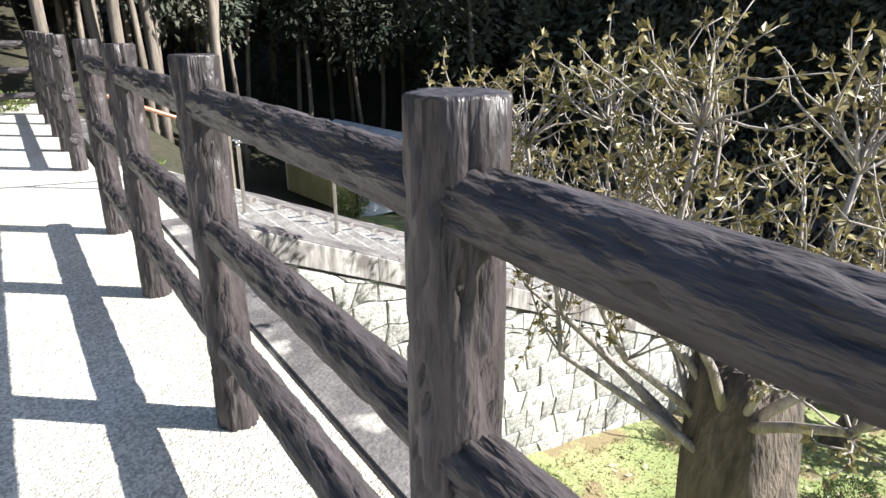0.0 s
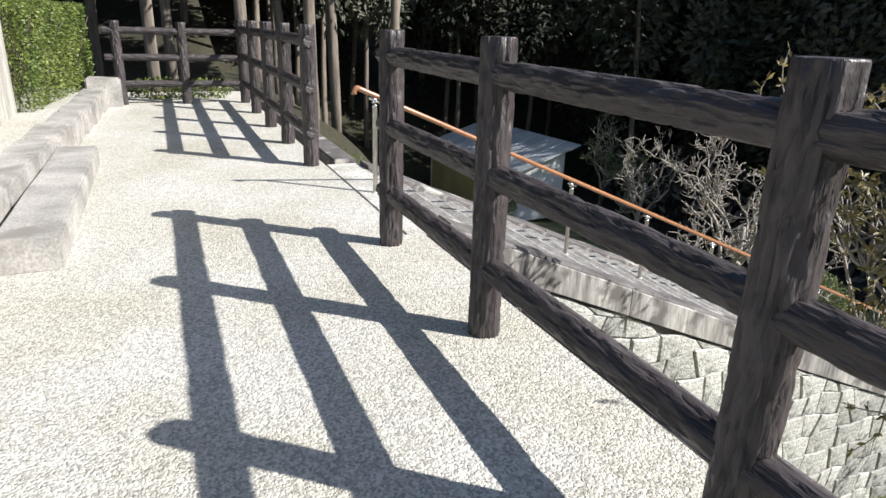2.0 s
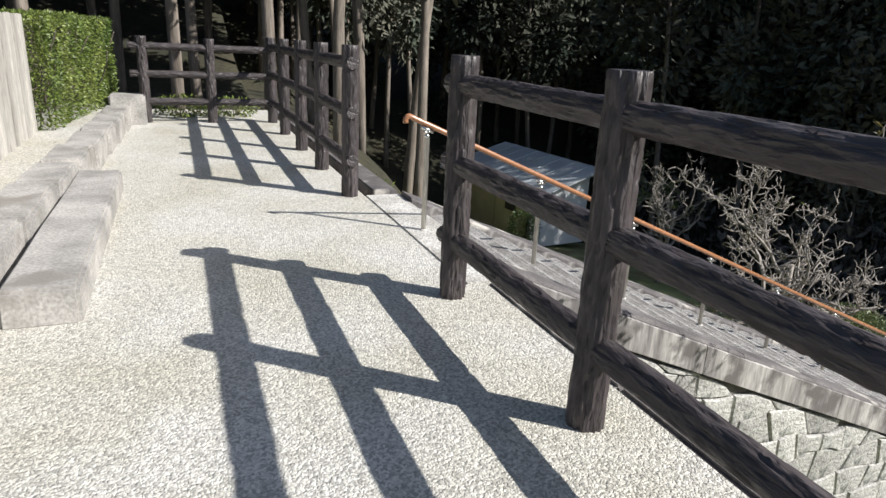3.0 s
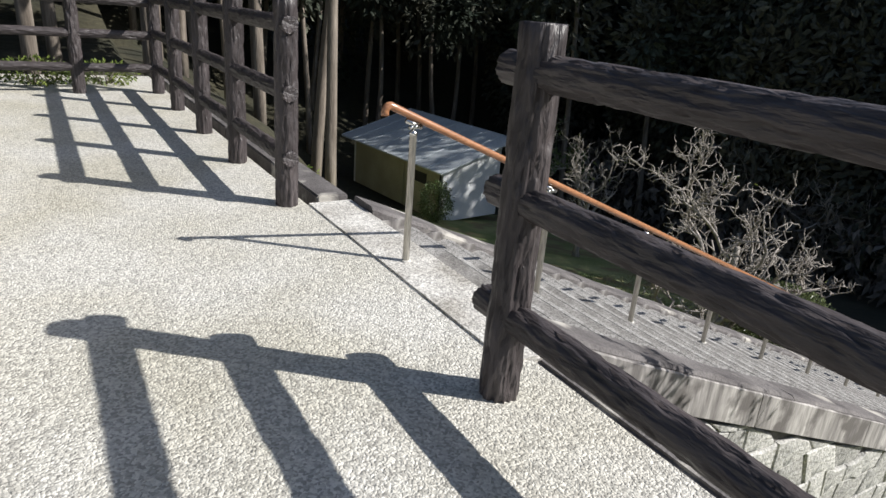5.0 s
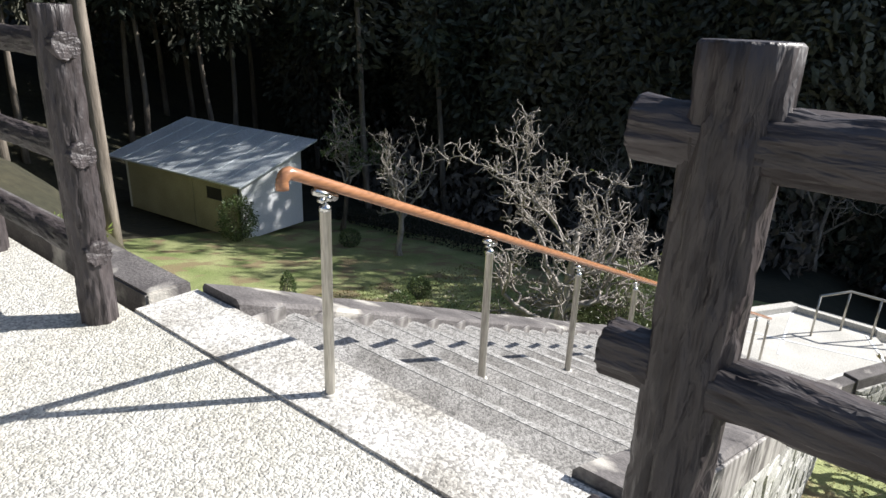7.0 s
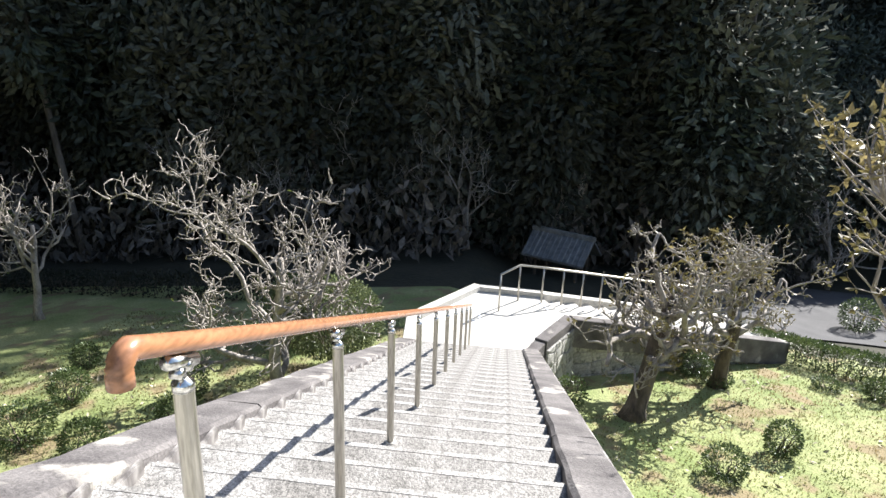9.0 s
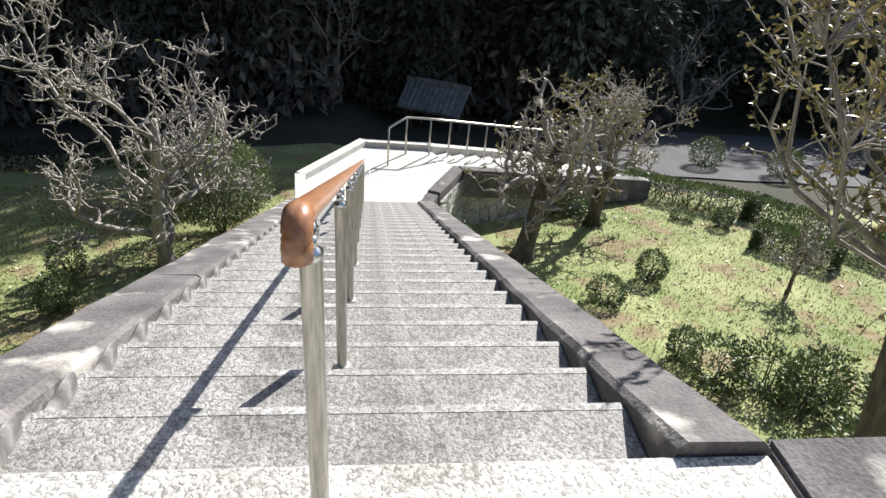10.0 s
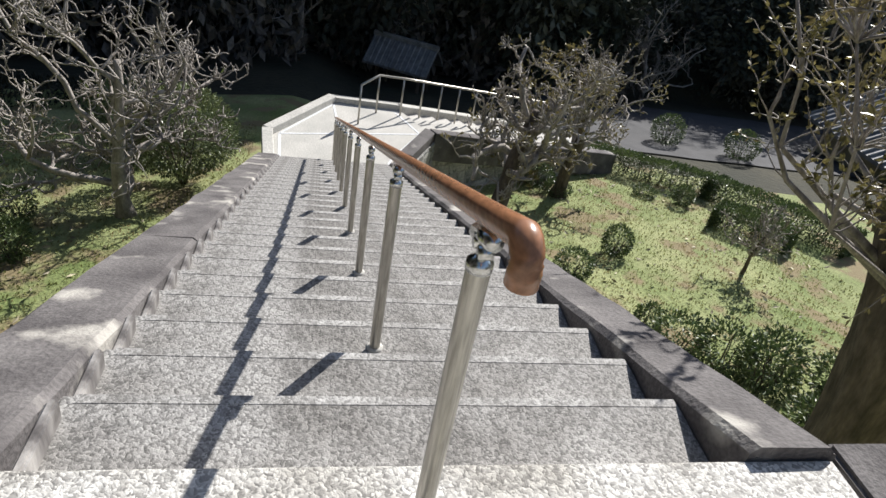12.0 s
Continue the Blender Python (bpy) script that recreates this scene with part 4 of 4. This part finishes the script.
def tiled_house():
    s = thing("tiled_house", 17.8, -13.0, gz(17.8, -13.0) - 1.0, "low house with a sunlit grey tiled roof", "house")
    part("wall", box(-2.2, 2.2, -3.2, 2.2, -0.3, 1.9), M_CREAM, s)
    for sgn in (-1, 1):
        bm = bmesh.new()
        a = [(-2.8, -0.5 + sgn * 3.3, 1.8), (2.8, -0.5 + sgn * 3.3, 1.8), (2.8, -0.5, 3.3), (-2.8, -0.5, 3.3)]
        lo = [bm.verts.new(p) for p in a]
        hi = [bm.verts.new(Vector(p) + Vector((0, 0, 0.12))) for p in a]
        bm.faces.new(lo)
        bm.faces.new(hi)
        for i in range(4):
            bm.faces.new((lo[i], lo[(i + 1) % 4], hi[(i + 1) % 4], hi[i]))
        bmesh.ops.recalc_face_normals(bm, faces=bm.faces)
        r = part("roof", bm, M_TILE, s)
        for i in range(20):
            x = -2.7 + i * 0.284
            part("tile_rib", raw("tile_rib", *tube([(x, -0.5 + sgn * 3.3, 1.93), (x, -0.5 + 0.05 * sgn, 3.42)], [0.06, 0.06], 6), M_TILE), M_TILE, r)


tiled_house()
road = ground_sheet("road", [16.5 + 0.5 * i for i in range(17)], [-16 + 0.5 * i for i in range(33)], lambda x, y: x > 17.0 + 0.25 * max(0, y + 2) and y < 0.5, M_ASPHALT, 0.05)
tagged(new("road", road), "shaded grey asphalt road beyond the hedge", "road", kind="structure")


# ---- woods ----
def crown_mesh(name, seed, rx, rz, n, size, material, lumps=11):
    rng = random.Random(seed)
    cs = []
    for _ in range(lumps):
        v = Vector((rng.gauss(0, 1), rng.gauss(0, 1), rng.gauss(0, 1))).normalized()
        cs.append((Vector((v.x * rx * 0.62, v.y * rx * 0.62, v.z * rz * 0.68)), rng.uniform(0.36, 0.58)))
    spots = []
    for _ in range(n):
        c, k = cs[rng.randrange(lumps)]
        v = Vector((rng.gauss(0, 1), rng.gauss(0, 1), rng.gauss(0, 1))).normalized()
        q = rng.uniform(0.55, 1.05)
        spots.append((c + Vector((v.x * rx * k * q, v.y * rx * k * q, v.z * rz * k * q)), v))
    return leaf_cloud(name, spots, size, material, seed, 0.6, 0.15)


def forest_tree(seed, height, rx, rz, n, size, trunk, label, low):
    rng = random.Random(seed)
    base = thing("forest_tree", 0, 0, 0, label, "tree", "forest trees")
    pts, rad = crooked((0, 0, -0.5), (0, 0, 1), height * 0.92, trunk, trunk * 0.35, rng, 8, 0.035, 0.3)
    part("trunk", raw("trunk", *tube(pts, rad, 9), M_CEDAR, True), M_CEDAR, base)
    c = crown_mesh("crown", seed, rx, rz, n, size, M_DEEP)
    o = part("crown", c, M_DEEP, base)
    o.location = (0, 0, low + rz)
    return base


low_kinds = [forest_tree(300 + i, 7.5, 2.9, 3.9, 5000, 0.32, 0.14, "dark shaded broadleaf tree on the far slope", -0.2) for i in range(3)]
tall_kinds = [forest_tree(320 + i, 17, 3.4, 8.6, 8000, 0.42, 0.22, "tall dark evergreen tree on the shaded slope", 0.5) for i in range(3)]
cedar_kinds = [forest_tree(340 + i, 15, 2.5, 4.6, 3000, 0.42, 0.15, "tall straight cedar with a bare trunk", 6.4) for i in range(3)]
used = set()


def plant(kinds, x, y, rng, girth=1.0):
    k = kinds[rng.randrange(3)]
    m = Matrix.Translation((x, y, gz(x, y))) @ Euler((rng.gauss(0, 0.03), rng.gauss(0, 0.03), rng.uniform(0, 6.28))).to_matrix().to_4x4() @ Matrix.Diagonal((girth, girth, 1, 1))
    if k.name not in used:
        used.add(k.name)
        k.matrix_basis = m
    else:
        copy_thing(k, m)


wrng = random.Random(99)
for i in range(9):
    for j in range(16):
        x, y = 27 + i * 3.9 + wrng.uniform(-1.4, 1.4), -22 + j * 3.9 + wrng.uniform(-1.5, 1.5)
        if i > 5 and wrng.random() < 0.5:
            continue
        x += 0.0 if y < 8 else -0.12 * (y - 8)
        plant(tall_kinds if y > -2.5 or i > 3 else low_kinds, x, y, wrng)
for i in range(15):
    for j in range(6):
        x, y = -16 + i * 2.7 + wrng.uniform(-1.1, 1.1), 18.5 + j * 3.6 + wrng.uniform(-1.3, 1.3)
        if (x > 5.0 and y < 29.5) or (x > 8 and y < 32 and wrng.random() < 0.5):
            continue
        plant(cedar_kinds, x, y, wrng)
for i in range(9):
    plant(tall_kinds, 25.5 + wrng.uniform(-0.8, 0.8), -1.5 + i * 2.6, wrng)
for i in range(16):
    plant(tall_kinds, -26 + i * 3.6 + wrng.uniform(-1, 1), 40 + wrng.uniform(-1.5, 3), wrng)
for x, y in ((5.0, 17.8), (4.95, 18.7), (3.9, 19.7), (2.6, 16.6), (1.2, 17.5), (18.3, 24.0), (21.8, 22.7)):
    plant(cedar_kinds, x, y, wrng)

for i, (x, y, h) in enumerate([(23.5, 8, 4.5), (24.5, 12, 5.5), (22.5, 15, 4), (25, 4.5, 4), (23, 18.5, 5), (25.5, -1.5, 4), (25, -6, 4.5), (24, 10, 3.5)]):
    garden_tree(x, y, h, h * 0.85, 400 + i, "bare grey tree in the shade of the slope", 0, None, 0.1, 0.09, M_BARK, fork=0.2, bend=0.3, flat=0.5)["group"] = "forest trees"

# brush on the lower slope
spots = []
brng = random.Random(5)
for _ in range(9000):
    x, y = brng.uniform(20.5, 30), brng.uniform(-6, 30)
    if x < 24 and y < 8:
        continue
    spots.append((Vector((x, y, gz(x, y) + brng.random() ** 1.6 * 2.6)), Vector((brng.gauss(0, 0.5), brng.gauss(0, 0.5), 1))))
tagged(new("brush", leaf_cloud("brush", spots, 0.5, M_TWIGGY, 8, 0.5)), "grey-brown tangled brush at the foot of the slope", "brush", kind="stuff")

# grass blades and fallen leaves on the lawns
grng = np.random.default_rng(4)
spots = []
for x, y in zip(grng.uniform(1.6, 14.5, 60000), grng.uniform(-3, 16, 60000)):
    if 5.5 < y < 8.4 or (x > 10.5 and 4.2 < y < 8.6):
        continue
    spots.append(((x, y, gz(x, y) - 0.005), (0, 0, 1)))
tagged(new("grass", leaf_cloud("grass", spots, 0.05, M_BLADE, 3, 0.55)), "short mossy grass blades with yellow patches", "grass", kind="stuff")
spots = []
for x, y in zip(grng.uniform(3, 14.5, 1700), grng.uniform(-3, 15, 1700)):
    if 5.5 < y < 8.4 or (x > 10.5 and 4.2 < y < 8.6):
        continue
    spots.append(((x, y, gz(x, y) + 0.03), (grng.normal(), grng.normal(), 0.15)))
tagged(new("leaf_litter", leaf_cloud("leaf_litter", spots, 0.11, M_LITTER, 6, 0.3)), "scattered dry fallen leaves on the lawn", "leaves", kind="stuff")


# ---- planted bed beside the gravel ----
def bed_x(y):
    return -1.72 + 0.037 * (y - 6)


bed = bmesh.new()
vs = [bed.verts.new(p) for p in ((-9, 2, 0.27), (bed_x(2) - 0.1, 2, 0.27), (bed_x(14.3) - 0.1, 14.3, 0.27), (-9, 14.3, 0.27))]
vb = [bed.verts.new((v.co.x, v.co.y, -0.1)) for v in vs]
bed.faces.new(vs)
for i in range(4):
    bed.faces.new((vs[i], vb[i], vb[(i + 1) % 4], vs[(i + 1) % 4]))
bmesh.ops.recalc_face_normals(bed, faces=bed.faces)
tagged(new("gravel_bed", finish("gravel_bed", bed, M_GRAVEL)), "raised gravel bed behind the stone edging", "gravel bed", kind="structure")
edging = thing("stone_edging", bed_x(2), 2, 0, "low weathered cut-stone edging along the path", "edging", kind="structure")
y, n = 2.0, 0
while y < 13.6:
    w = 0.98 + 0.16 * math.sin(n * 2.7)
    xb = bed_x(y + w / 2) - bed_x(2)
    part("edging_stone", box(xb - 0.34 + 0.01 * math.sin(n * 5), xb, y - 2 + 0.006, y + w - 2 - 0.006, -0.06, 0.3 + 0.012 * math.sin(n * 3.1), 0.022, 0.012, n, 2), M_TIMBER_STONE, edging)
    y += w
    n += 1
part("end_stone", box(bed_x(13.9) - bed_x(2) - 0.32, bed_x(13.9) - bed_x(2) + 0.2, 11.65, 12.25, -0.06, 0.46, 0.025, 0.014, 7, 2), M_TIMBER_STONE, edging, "taller end stone")
tagged(new("stone_bench", finish("stone_bench", box(-1.64, -1.27, 5.72, 8.9, -0.02, 0.2, 0.02, 0.012, 4, 4), M_TIMBER_STONE)), "long weathered grey stone beam lying on the gravel", "stone beam")
boards = thing("board_fence", -2.3, 5.0, 0.27, "weathered pale grey board fence beside the hedge", "fence")
for i in range(42):
    part("board", box(-0.02 - 0.008 * (i % 2), 0.02 - 0.008 * (i % 2), i * 0.143, i * 0.143 + 0.132, -0.05, 1.3 + 0.01 * math.sin(i * 1.9), 0.006), M_BOARD, boards)
for z in (0.25, 1.05):
    part("batten", box(-0.07, -0.03, 0, 6.0, z, z + 0.07, 0.006), M_BOARD, boards)
hedge("hedge_path", (-2.62, 11.1), (-2.2, 15.0), 1.0, 1.33, lambda x, y: 0.27, 12, "clipped bright green hedge beside the path", M_HEDGE, 1500, 0.05)
shrub(-0.7, 14.9, 0.5, 0.35, 171, "low weedy plants behind the end fence", M_HEDGE, 1.0, 0.07, z=0.0)
shrub(0.2, 15.0, 0.45, 0.3, 172, "low weedy plants behind the end fence", M_HEDGE, 1.0, 0.07, z=0.0)
for i, (x, y) in enumerate([(1.9, 9.2), (2.2, 10.4), (1.8, 11.6), (2.0, 12.8)]):
    shrub(x, y, 0.45, 0.3, 175 + i, "low green growth behind the kerb", M_HEDGE, 1.0, 0.06)
